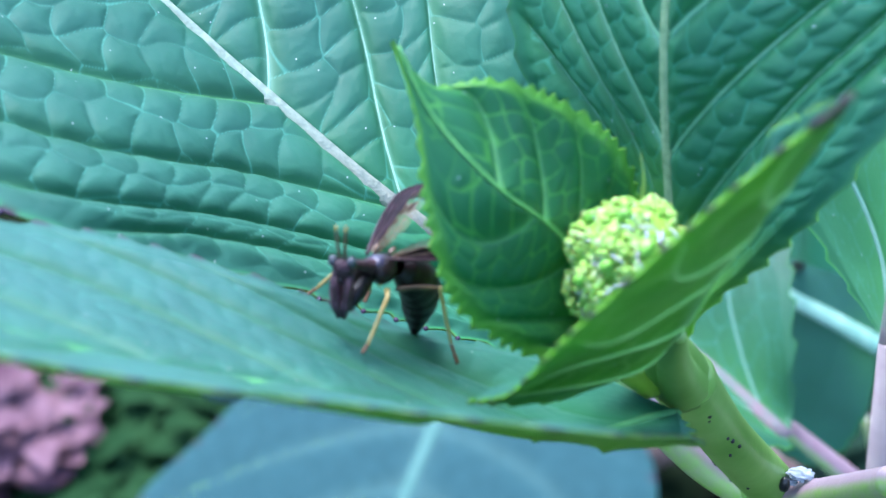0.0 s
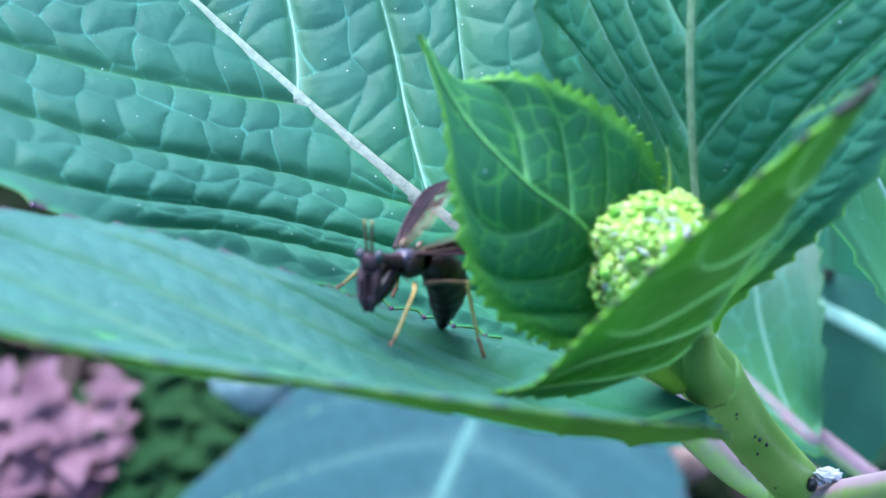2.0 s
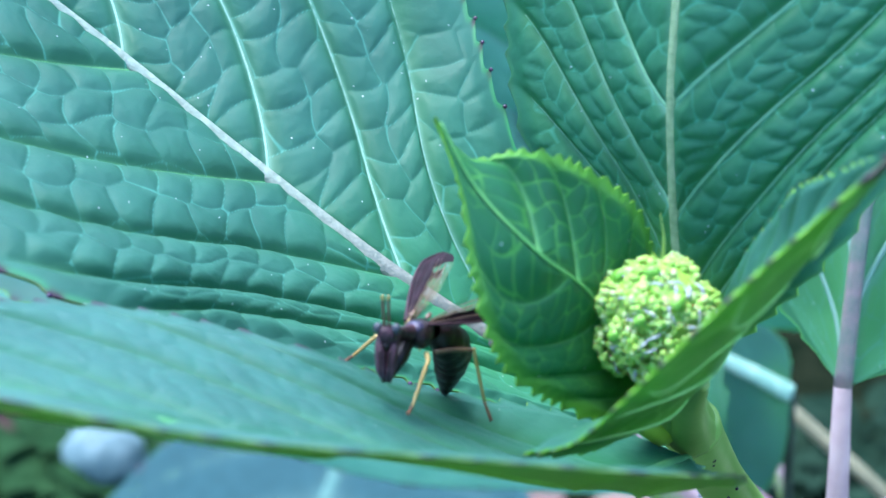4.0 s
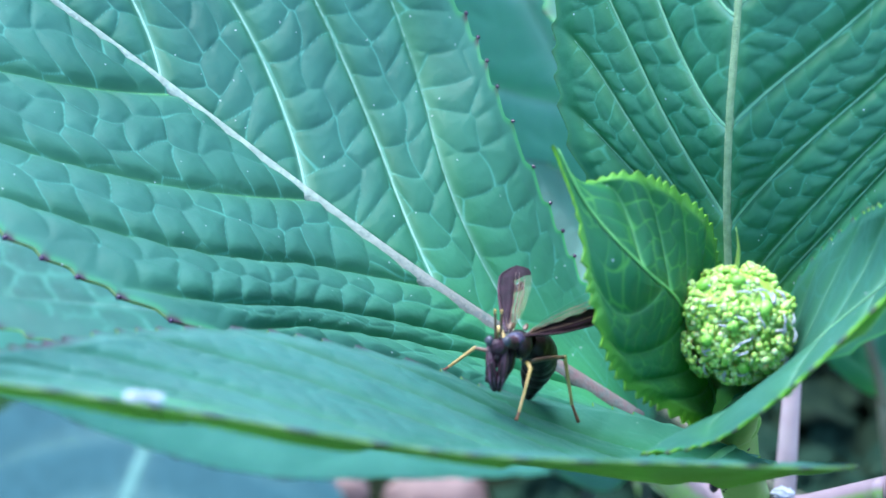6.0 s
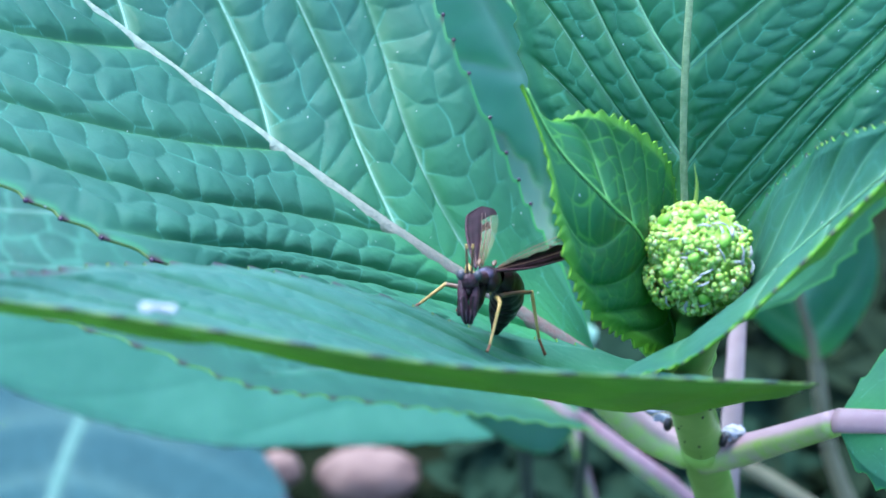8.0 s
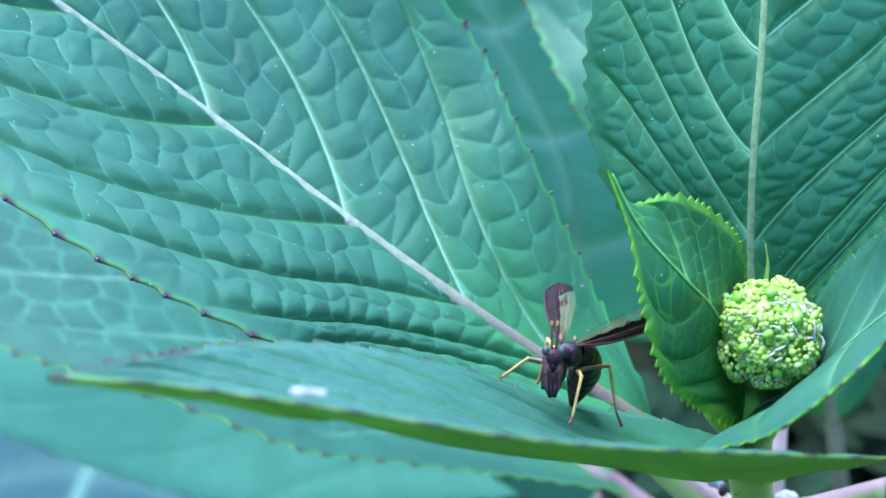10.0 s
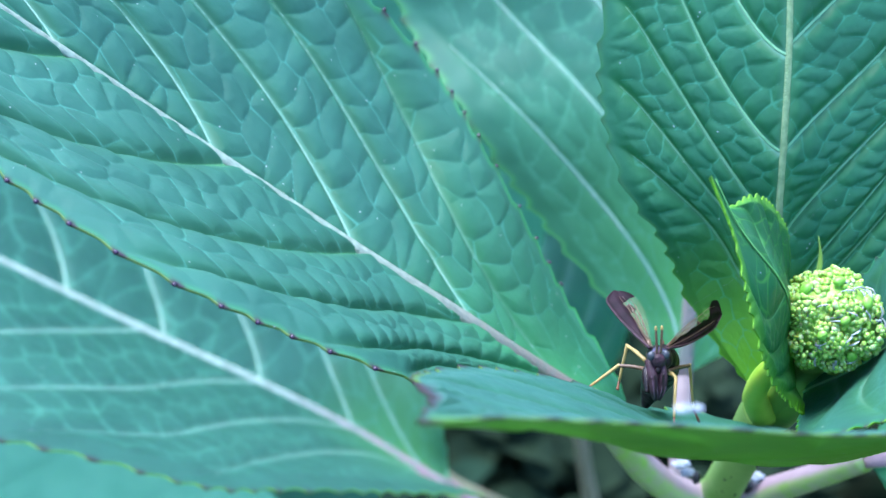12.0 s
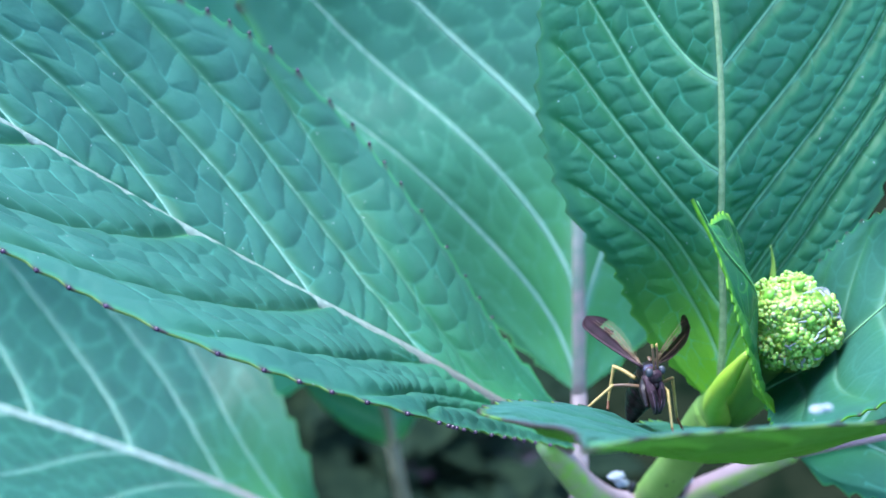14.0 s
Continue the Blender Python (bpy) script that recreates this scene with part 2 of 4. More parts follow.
def mesh_object(name, verts, quads, mats, parent=None, index=None, layers=None, smooth=True, tris=None):
    """One mesh object from arrays in millimetres."""
    me = bpy.data.meshes.new(name)
    faces = [tuple(int(i) for i in q) for q in quads] + [tuple(int(i) for i in q) for q in (tris if tris is not None else ())]
    me.from_pydata((np.asarray(verts) * MM).tolist(), [], faces)
    for m in mats:
        me.materials.append(m)
    if index is not None:
        me.polygons.foreach_set("material_index", np.asarray(index, dtype=np.int32))
    me.polygons.foreach_set("use_smooth", np.full(len(me.polygons), smooth))
    for key, values in (layers or {}).items():
        me.attributes.new(key, "FLOAT", "POINT").data.foreach_set("value", np.asarray(values, dtype=np.float32))
    me.update()
    ob = new(name, me)
    ob.parent = parent
    return ob


def tube(name, pts, radii, mat, parent, sides=10, n=24, flat=1.0, label="", ref=None):
    """A tapered round rod along a smooth curve, closed at both ends."""
    us = np.linspace(0, 1, n)
    c = spline(pts, us)
    at = np.linspace(0, 1, len(radii))
    if len(radii) == len(pts) > 2:
        at = np.r_[0, np.cumsum(np.linalg.norm(np.diff(np.array(pts, float), axis=0), axis=1))]
        at = at / at[-1]
    r = np.interp(us, at, radii)
    t = unit(np.gradient(c, axis=0))
    if ref is None:
        ref = np.array([0.3, 0.2, 1.0]) if abs(t[:, 2]).mean() < 0.8 else np.array([1.0, 0.2, 0.1])
    a = unit(np.cross(t, ref))
    b = np.cross(a, t)
    ang = np.linspace(0, 2 * np.pi, sides, endpoint=False)
    ring = c[:, None] + r[:, None, None] * (np.cos(ang)[None, :, None] * a[:, None] + flat * np.sin(ang)[None, :, None] * b[:, None])
    v = np.concatenate([ring.reshape(-1, 3), c[:1], c[-1:]])
    i, j = np.meshgrid(np.arange(n - 1), np.arange(sides), indexing="ij")
    q = np.stack([i * sides + j, i * sides + (j + 1) % sides, (i + 1) * sides + (j + 1) % sides, (i + 1) * sides + j], -1).reshape(-1, 4)
    k = np.arange(sides)
    caps = np.concatenate([np.stack([k * 0 + n * sides, (k + 1) % sides, k], -1),
                           np.stack([k * 0 + n * sides + 1, (n - 1) * sides + k, (n - 1) * sides + (k + 1) % sides], -1)])
    ob = mesh_object(name, v, q, [mat], parent, tris=caps, layers={"along": np.r_[np.repeat(us, sides), 0, 1], "top": np.r_[np.tile(np.sin(ang), n), 0, 0]})
    return tagged(ob, label) if label else ob


def blob(name, centre, axes, mat, parent, n=14, wobble=0.0, label=""):
    """An ellipsoid with the three half-axes given as vectors."""
    th, ph = np.meshgrid(np.linspace(0, np.pi, n), np.linspace(0, 2 * np.pi, 2 * n, endpoint=False), indexing="ij")
    d = np.stack([np.sin(th) * np.cos(ph), np.sin(th) * np.sin(ph), np.cos(th)], -1).reshape(-1, 3)
    k = 1 + wobble * np.array([noise.noise(Vector(x * 2.7 + np.array(centre))) for x in d])[:, None] if wobble else 1
    v = np.array(centre) + (d * k) @ np.array(axes, float)
    i, j = np.meshgrid(np.arange(n - 1), np.arange(2 * n), indexing="ij")
    q = np.stack([i * 2 * n + j, (i + 1) * 2 * n + j, (i + 1) * 2 * n + (j + 1) % (2 * n), i * 2 * n + (j + 1) % (2 * n)], -1).reshape(-1, 4)
    ob = mesh_object(name, v, q, [mat], parent)
    return tagged(ob, label) if label else ob


def cells(x, y, seed, keep=0.12):
    """Distance to the border between jittered cells of size one (0 on the border), and a number from 0 to 1 for each cell."""
    rng = np.random.RandomState(seed)
    table = rng.rand(256, 2)
    xi, yi = np.floor(x).astype(int), np.floor(y).astype(int)
    f1 = np.full(x.shape, 9.0)
    f2 = np.full(x.shape, 9.0)
    own = np.zeros(x.shape)
    for dx in (-1, 0, 1):
        for dy in (-1, 0, 1):
            cx, cy = xi + dx, yi + dy
            j = table[(cx * 73 + cy * 151) % 256] * (1 - 2 * keep) + keep
            d = np.hypot(cx + j[..., 0] - x, cy + j[..., 1] - y)
            own = np.where(d < f1, j[..., 1], own)
            f2 = np.where(d < f1, f1, np.minimum(f2, d))
            f1 = np.minimum(f1, d)
    return f2 - f1, (own - keep) / (1 - 2 * keep)


def smooth(x):
    x = np.clip(x, 0, 1)
    return x * x * (3 - 2 * x)


def lean_of(spec, side, t):
    """How far a side vein has gone towards the tip where it is t of the way to the margin."""
    lean = spec.get("lean" if side < 0 else "lean_right", spec.get("lean", (0.16, 0.14)))
    return sum(c * t ** (n + 1) for n, c in enumerate(lean))


def blade(mid, left, right, spec):
    """The blade's sheet: the function of u (base to tip), t (midrib to margin) and side, and its small relief."""
    arc = spec.get("cup", 0.0)
    L = np.linalg.norm(np.diff(np.array(mid, float), axis=0), axis=1).sum()
    sides = {-1: left, 1: right}
    ax1 = unit(np.array(mid[-1], float) - mid[0])
    half = np.array([0.45])
    cross = {s: (spline(sides[s], half) - spline(mid, half))[0] * s for s in (-1, 1)}
    cross = {s: unit(v - (v @ ax1) * ax1) for s, v in cross.items()}
    reach_of = {s: float(np.linalg.norm(spline(sides[s], half) - spline(mid, half))) for s in (-1, 1)}

    def sheet(u, t, side, relief=True):
        flat = u.ravel()
        M, E = spline(mid, flat).reshape(*u.shape, 3), spline(sides[side], flat).reshape(*u.shape, 3)
        M2 = spline(mid, np.clip(flat + 0.004, 0, 1)).reshape(*u.shape, 3) - spline(mid, np.clip(flat - 0.004, 0, 1)).reshape(*u.shape, 3)
        W = E - M
        width = np.linalg.norm(W, axis=-1)
        nrm = unit(np.cross(M2, W)) * (1 if side < 0 else -1)
        nrm = nrm * (1 if spec.get("flip", 1) > 0 else -1)
        teeth = spec["teeth"]
        ph = (u * teeth + 0.3 * np.sin(u * 37 + side)) % 1.0
        saw = np.where(ph < 0.72, ph / 0.72, (1 - ph) / 0.28) ** 1.4
        fade = smooth(u / 0.08) * smooth((1 - u) / 0.03)
        grow = 1 + spec["tooth"] / np.maximum(width, 3) * saw * fade * smooth((t - 0.86) / 0.14) ** 2
        fold = spec.get("curl", 0.0) * smooth((t - 0.55) / 0.45) ** 2
        P = M + W * (t * grow)[..., None] + nrm * ((arc * 4 * t * (1 - t) + fold) * np.minimum(1, width / 12))[..., None]
        # veins
        starts = np.array(spec["veins"][0 if side < 0 else 1])
        w = u - lean_of(spec, side, t)
        edges = np.r_[-0.6, starts, 1.2]
        k = np.clip(np.searchsorted(edges, w, "right") - 1, 0, len(edges) - 2)
        gap = edges[k + 1] - edges[k]
        f = (w - edges[k]) / gap
        dist = np.minimum(f, 1 - f) * np.minimum(gap, 0.3) * L * 0.75
        cell = spec.get("cell", 4.2)
        # a lattice of small fields between the side veins, in tiers along them
        swing = np.arctan2(lean_of(spec, side, 0.8) * L, 0.8 * reach_of[side])
        tiers = np.maximum(2, np.round(np.minimum(gap, 0.3) * L * np.cos(swing) / (cell * 1.05)))
        x, y = k * 9 + f * tiers, (P @ cross[side] * side * np.cos(swing) + P @ ax1 * np.sin(swing)) / cell
        warp = 0.16 * np.sin(y * 1.3 + 2.1 * k) + 0.1 * np.sin(y * 2.9 - x)
        e, own = cells(x + warp * np.minimum(1, 4 * f * (1 - f)), y + 0.35 * np.sin(x * 1.9 + k) + 40, spec.get("seed", 1), 0.24)
        e2 = cells(x * 2.7 + 5, y * 2.7 + 31, spec.get("seed", 1) + 5)[0]
        dmid = t * width
        near = np.minimum(dist, dmid)
        quilt = spec.get("quilt", 0.9)
        edge_fade = smooth((1 - t) / 0.12)
        puff = np.sqrt(np.clip(e / spec.get("crease", 0.7), 0, 1)) * (0.75 + 0.5 * own)
        valley = 1 - np.exp(-near / (spec.get("dip", (0.3, 0.3))[0 if side < 0 else 1] * cell))
        deep, full = spec.get("relief", ((1.15, 0.28), (1.15, 0.28)))[0 if side < 0 else 1]
        h = quilt * (deep * valley + full * smooth(gap * L / (5.0 * cell)) * puff * smooth(near / 1.6) * smooth((u - 0.05) / 0.2) + 0.03 * smooth(e2 / 0.4))
        fainter = 0.07 * (1 + np.sin(x * 1.7 + 2 * np.sin(y * 0.9))) * (1 + np.sin(y * 2.1 + 1.3 * x))
        line = 1 / spec.get("linew", 1.0) * np.minimum(e * cell * 0.38 + fainter * 0.25, 0.17 + e2 * cell * 0.3) + (1 - edge_fade) + spec.get("plain", 0.0)
        vale = spec.get("vale", 0.65) * np.clip( np.exp(-near / 1.6), 0, 1) * edge_fade
        reach_in = spec.get("baseu", 0.22) if side > 0 else spec.get("baseleft", spec.get("baseu", 0.22))
        # paler to base and rim; on two young bases this also paints backlight
        pale = np.clip(spec.get("basepale", 0.8) * smooth((reach_in - u) / reach_in) * (1 - spec.get("basefade", 0.7) * t) + spec.get("rimpale", 0.5) * smooth((t - 1 + spec.get("rimw", 0.035)) / spec.get("rimw", 0.035)) * (1 + smooth((0.3 - u) / 0.2)), 0, 1)
        rim = spec.get("rim", (0, 0))[0 if side < 0 else 1] * smooth((t - 0.988) / 0.01) * fade
        stained = spec.get("stain", 0.0) * (side > 0) * smooth((t - 0.9) / 0.08) * smooth((u - 0.72) / 0.08)
        tip = stained + rim + smooth((u - 0.2) / 0.12) * smooth((saw - 0.55) / 0.3) * smooth((t - 0.965) / 0.03) * fade + spec.get("tipcolour", 0.9) * smooth((u - spec.get("tipfrom", 0.975)) / 0.02)
        glow, reach = spec.get("veinglow", (0, 0, 1))[0 if side < 0 else 1], spec.get("veinglow", (0, 0, 1))[2]
        vein = glow * (np.exp(-(dist / (reach * (1.25 - 0.8 * t))) ** 2) * smooth((0.97 - t) / 0.5) + np.exp(-(dmid / (1.8 * reach)) ** 2) * spec.get("ribglow", 1.0) * smooth((1 - u) / 0.3))
        if relief:
            P = P + nrm * (h * edge_fade * np.minimum(1, width / 8))[..., None]
        return P, nrm, line, pale, np.clip(tip * spec.get("purple", 1.0), 0, 1), vale, np.clip(vein, 0, 1)

    return sheet, L


def leaf(name, mid, left, right, spec, parent, mats, rib, vein_mat, rib_r=(0.9, 0.25), label="", nu=240, nv=90, petiole=None, petiole_r=(1.6, 1.8), petiole_mat=None):
    """A leaf as one part: blade with two faces, midrib, side veins and, if given, the petiole."""
    sheet, L = blade(mid, left, right, spec)
    us = np.linspace(0, 1, nu)
    V, Q, idx = [], [], []
    lay = {"line": [], "pale": [], "tip": [], "vale": [], "vein": []}
    start = 0

    def grid(nv_, offset, flip, m, inner=0.0):
        nonlocal start
        ts = np.linspace(0, 1, nv_)
        cols, L3 = [], []
        for side, tt in ((-1, ts[::-1]), (1, ts[1:])):
            u, t = np.meshgrid(us, tt, indexing="ij")
            P, nrm, line, pale, tip, vale, vein = sheet(u, t, side)
            cols.append(P + nrm * (offset - inner * smooth((1 - t) / 0.12))[..., None])
            L3.append((line, pale, tip, vale, vein))
        P = np.concatenate(cols, 1)
        for key, a in zip(("line", "pale", "tip", "vale", "vein"), range(5)):
            lay[key].append(np.concatenate([x[a] for x in L3], 1).ravel())
        n = P.shape[1]
        i, j = np.meshgrid(np.arange(nu - 1), np.arange(n - 1), indexing="ij")
        q = np.stack([i * n + j, i * n + j + 1, (i + 1) * n + j + 1, (i + 1) * n + j], -1).reshape(-1, 4) + start
        Q.append(q[:, ::-1] if flip else q)
        idx.append(np.full(len(q), m))
        V.append(P.reshape(-1, 3))
        first = start
        start += P.shape[0] * n
        return first, n

    a0, na = grid(nv, 0.0, False, 0)
    b0, nb = grid(nv if spec.get("quilt", 0.9) > 1.2 else max(12, nv // 3), -spec.get("thick", 0.3), True, 1, 0 if spec.get("quilt", 0.9) > 1.2 else 0.4 * spec.get("quilt", 0.9))
    i = np.arange(nu - 1)
    for ca, cb, rev in ((0, 0, False), (na - 1, nb - 1, True)):
        q = np.stack([a0 + i * na + ca, a0 + (i + 1) * na + ca, b0 + (i + 1) * nb + cb, b0 + i * nb + cb], -1)
        Q.append(q[:, ::-1] if rev else q)
        idx.append(np.full(len(q), 1))
    ob = mesh_object(name, np.concatenate(V), np.concatenate(Q), mats, parent, np.concatenate(idx), {k: np.concatenate(v) for k, v in lay.items()})
    tagged(ob, label)
    if rib is not None:
        line, up = sheet(np.linspace(0, 0.985, 30), np.full(30, 0.001), 1, False)[:2]
        line = line + up * spec.get("lift", 0.2)
        tube("midrib", line, np.linspace(rib_r[0], rib_r[1], 6), rib, ob, 12, 60, 0.5, "", unit(up.mean(0)))
    if vein_mat is not None or spec.get("under"):
        for s, starts in ((-1, spec["veins"][0]), (1, spec["veins"][1])):
            for u0 in starts:
                ts = np.linspace(0.0, 0.9, 20)
                uu = u0 + lean_of(spec, s, ts)
                keep = (uu > 0.004) & (uu < 0.96)
                if keep.sum() < 4:
                    continue
                P, up = sheet(uu[keep], ts[keep], s)[:2]
                P = P + up * spec.get("vlift", 0.08)
                r = spec.get("veinr", 0.21)
                if spec.get("under"):
                    tube("vein", P - up * (spec.get("thick", 0.3) + 0.4 * spec["quilt"] + 0.02), (spec["under"], spec["under"] * 0.7, 0.1), UNDER_VEIN, ob, 6, 30, 0.5, "", unit(up.mean(0)))
                if vein_mat is None:
                    continue
                tube("vein", P, (r * 1.25, r * 0.8, r * 0.55, r * 0.2), vein_mat if not isinstance(vein_mat, tuple) else vein_mat[0 if s < 0 else 1], ob, 6, 36, 0.6, "", unit(up.mean(0)))
    if spec.get("glands"):
        for s in (-1, 1):
            u = np.linspace(0.12, 0.97, 3000)
            ph = (u * spec["teeth"] + 0.3 * np.sin(u * 37 + s)) % 1.0
            at = u[1:][(ph[1:] >= 0.72) & (ph[:-1] < 0.72)]
            for p in sheet(at, np.full(at.shape, 1.0), s)[0]:
                blob("tooth_tip", p, np.diag((0.34, 0.34, 0.3)), TOOTH, ob, 6)
    if petiole:
        tube("petiole", petiole, petiole_r, petiole_mat or PETIOLE, ob, 12, 24)
    return ob


# ---- ground and distance ----
def ground():
    n = 60
    xs, ys = np.meshgrid(np.linspace(-1, 1, n) ** 3 * 60000, np.linspace(-1, 1, n) ** 3 * 60000, indexing="ij")
    z = -1090 + 12 * np.sin(xs / 90) * np.sin(ys / 70)
    i, j = np.meshgrid(np.arange(n - 1), np.arange(n - 1), indexing="ij")
    q = np.stack([i * n + j, (i + 1) * n + j, (i + 1) * n + j + 1, i * n + j + 1], -1).reshape(-1, 4)
    tagged(mesh_object("ground", np.stack([xs, ys, z], -1).reshape(-1, 3), q, [SOIL]), "garden soil coloured near black for deep shade", "ground", kind="structure")


ground()


def simple_leaf(rng, centre, size, tilt):
    """Vertices and faces of a small folded leaf."""
    n = 7
    us = np.linspace(0, 1, n)
    w = np.sin(np.pi * us**0.8) * size * 0.32
    a = rng.uniform(0, 2 * np.pi)
    d = np.array([np.cos(a), np.sin(a), rng.uniform(-0.3, 0.5)])
    s = np.array([-np.sin(a), np.cos(a), 0.0])
    m = centre + us[:, None] * size * d + np.array([0, 0, 1]) * (np.sin(us * 3) * size * 0.15 * tilt)[:, None]
    up = np.array([0, 0, 0.35])
    return np.concatenate([m - (s - up) * w[:, None], m, m + (s + up) * w[:, None]]), n


def low_clump(name, centre, spread, count, size, mat, label, category, seed, height=60):
    """A low mass of small leaves on the ground."""
    rng = np.random.RandomState(seed)
    V, Q, k = [], [], 0
    for _ in range(count):
        r = np.sqrt(rng.rand()) * spread
        a = rng.uniform(0, 2 * np.pi)
        c = np.array(centre) + np.array([r * np.cos(a), r * np.sin(a), rng.rand() * height * (1 - 0.6 * r / spread)])
        v, n = simple_leaf(rng, c, size * rng.uniform(0.6, 1.3), rng.uniform(-1, 1))
        V.append(v)
        for row in (0, 1):
            i = np.arange(n - 1) + row * n + k
            Q.append(np.stack([i, i + 1, i + 1 + n, i + n], -1))
        k += 3 * n
    return tagged(mesh_object(name, np.concatenate(V), np.concatenate(Q), [mat]), label, category, kind="stuff")


low_clump("pink_foliage", (-775, 935, -1075), 85, 110, 46, PINKLEAF, "dusky pink leaves low over dark soil", "foliage", 3, 70)
low_clump("green_foliage", (-545, 985, -1085), 190, 520, 60, LOWGREEN, "small weeds low over the soil, green darkened for shade", "foliage", 4, 45)
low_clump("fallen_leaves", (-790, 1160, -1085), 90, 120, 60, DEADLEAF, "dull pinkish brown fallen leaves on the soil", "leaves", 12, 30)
low_clump("green_foliage", (150, 1030, -1085), 150, 380, 48, SHADEGREEN, "small weeds below the shrub, shade put into their green", "foliage", 5, 110)
low_clump("green_foliage", (460, 1120, -1085), 230, 420, 70, SHADE_OLIVE, "olive green weeds below the shrub, darkened for shade", "foliage", 8, 130)
low_clump("lilac_foliage", (400, 1262, -1080), 50, 26, 60, LILAC, "dusky lilac leaves low over the soil", "foliage", 6, 70)
low_clump("lilac_foliage", (605, 1155, -1080), 60, 30, 60, LILAC, "dusky lilac leaves low over the soil", "foliage", 9, 60)
for at, ax, mat, label in (((-180, 1030, -1062), (22, 18, 17), STONE, "small pinkish brown stone on dark soil"), ((-98, 1028, -1066), (48, 28, 24), STONE, "long pinkish brown stone on dark soil"),
                           ((-592, 1030, -1035), (40, 36, 34), PALE_STONE, "rounded pale grey stone on dark soil")):
    tagged(blob("stone", at, np.diag(ax), mat, None, 16, 0.18), label, "stone", "stones on the soil")


# ---- the hydrangea shoot with the flower bud ----
def thing(name, at, label, category, group=""):
    ob = tagged(new(name), label, category, group)
    ob.empty_display_size = 0.01
    return ob


plant = thing("hydrangea", (0, 0, 0), "green hydrangea shoot with serrated leaves round a flower bud", "shrub")

tube("stem", [(190, 420, -1092), (70, 190, -330), (42, 118, -203), (22.2, 66.5, -112.4), (11.8, 38.8, -67), (7.3, 26.6, -46.9), (4.4, 18, -31.5), (3.4, 14, -25), (2.4, 9, -16.5), (1.7, 4, -8)],
     (7, 4.6, 4.1, 3.6, 3.4, 3.2, 3.6, 3.3, 2.5, 3.2), STEM, plant, 24, 420)
blob("node", (4.2, 16.6, -29.6), ((3.9, 0, 0), (0, 3.5, 1.6), (0, -1.6, 2.6)), STEM, plant, 18, 0.06)
blob("node", (11.9, 39.2, -68.6), ((3.9, 0, 0), (0, 3.5, 1.4), (0, -1.6, 2.8)), STEM, plant, 16, 0.06)

A_SPEC = dict(teeth=36, tooth=1.15, veins=([0.05, 0.121, 0.244, 0.369, 0.513, 0.678, 0.82], [0.103, 0.239, 0.377, 0.527, 0.69, 0.84]), cup=-2.0, quilt=1.15, seed=3, cell=5.3, baseu=0.4, lean=(0.265, 0.107, 0.029), lean_right=(0.167, 0.456, -0.253), lift=0.5, relief=((1.2, 0.52), (0.6, 0.42)), dip=(0.3, 0.22), glands=True, rim=(0.6, 0.0), veinr=0.2, vlift=0.0, veinglow=(0.0, 0.45, 0.5), ribglow=0.0)
leaf("leaf", [(-5.0, 41.8, -53.5), (-24.6, 39.7, -36.4), (-34.7, 39.0, -27.4), (-52.9, 43.9, -14.8), (-72.9, 50.5, -0.9), (-94.4, 53.9, 16.2), (-114.1, 54.5, 32.6), (-133.1, 54.4, 44.9)],
     [(-5.0, 41.8, -53.5), (-10.1, 33.8, -46.0), (-29.6, 20.7, -28.4), (-46.0, 7.9, -12.4), (-58.7, -4.6, 2.3), (-73.6, -3.3, 10.2), (-85.2, 1.1, 15.3), (-100.2, 13.2, 20.9), (-119.1, 33.4, 32.0), (-133.1, 54.4, 44.9)],
     [(-5.0, 41.8, -53.5), (-5.7, 42.8, -50.6), (-14.8, 54.3, -35.6), (-23.9, 64.7, -19.7), (-26.6, 68.8, -15.5), (-32.5, 80.4, -7.7), (-46.0, 86.8, 5.7), (-65.6, 87.1, 18.4), (-101.2, 75.4, 36.2), (-133.1, 54.4, 44.9)],
     A_SPEC, plant, [MATURE, MATURE_UNDER], MIDRIB, (VEIN_DULL, VEIN), (1.45, 0.35), "large blue-green leaf with pale pink midrib", 560, 190,
     [(10.5, 39.2, -70), (5.0, 40.8, -68.6), (-0.6, 41.6, -64), (-6.0, 41.8, -57), (-10.5, 41.2, -51.5)], (2.9, 2.7, 2.6, 2.5, 1.6), PETIOLE_GREEN)

B_SPEC = dict(teeth=30, tooth=1.3, veins=([0.1, 0.2, 0.32, 0.46, 0.6, 0.74, 0.85], [0.06, 0.15, 0.26, 0.39, 0.54, 0.68, 0.8]), cup=-1.0, quilt=0.55, seed=8, cell=3.4, basepale=0.5, baseu=0.35, rimpale=0.15, plain=0.04, stain=0.8, veinr=0.12, rim=(0.55, 0.4))
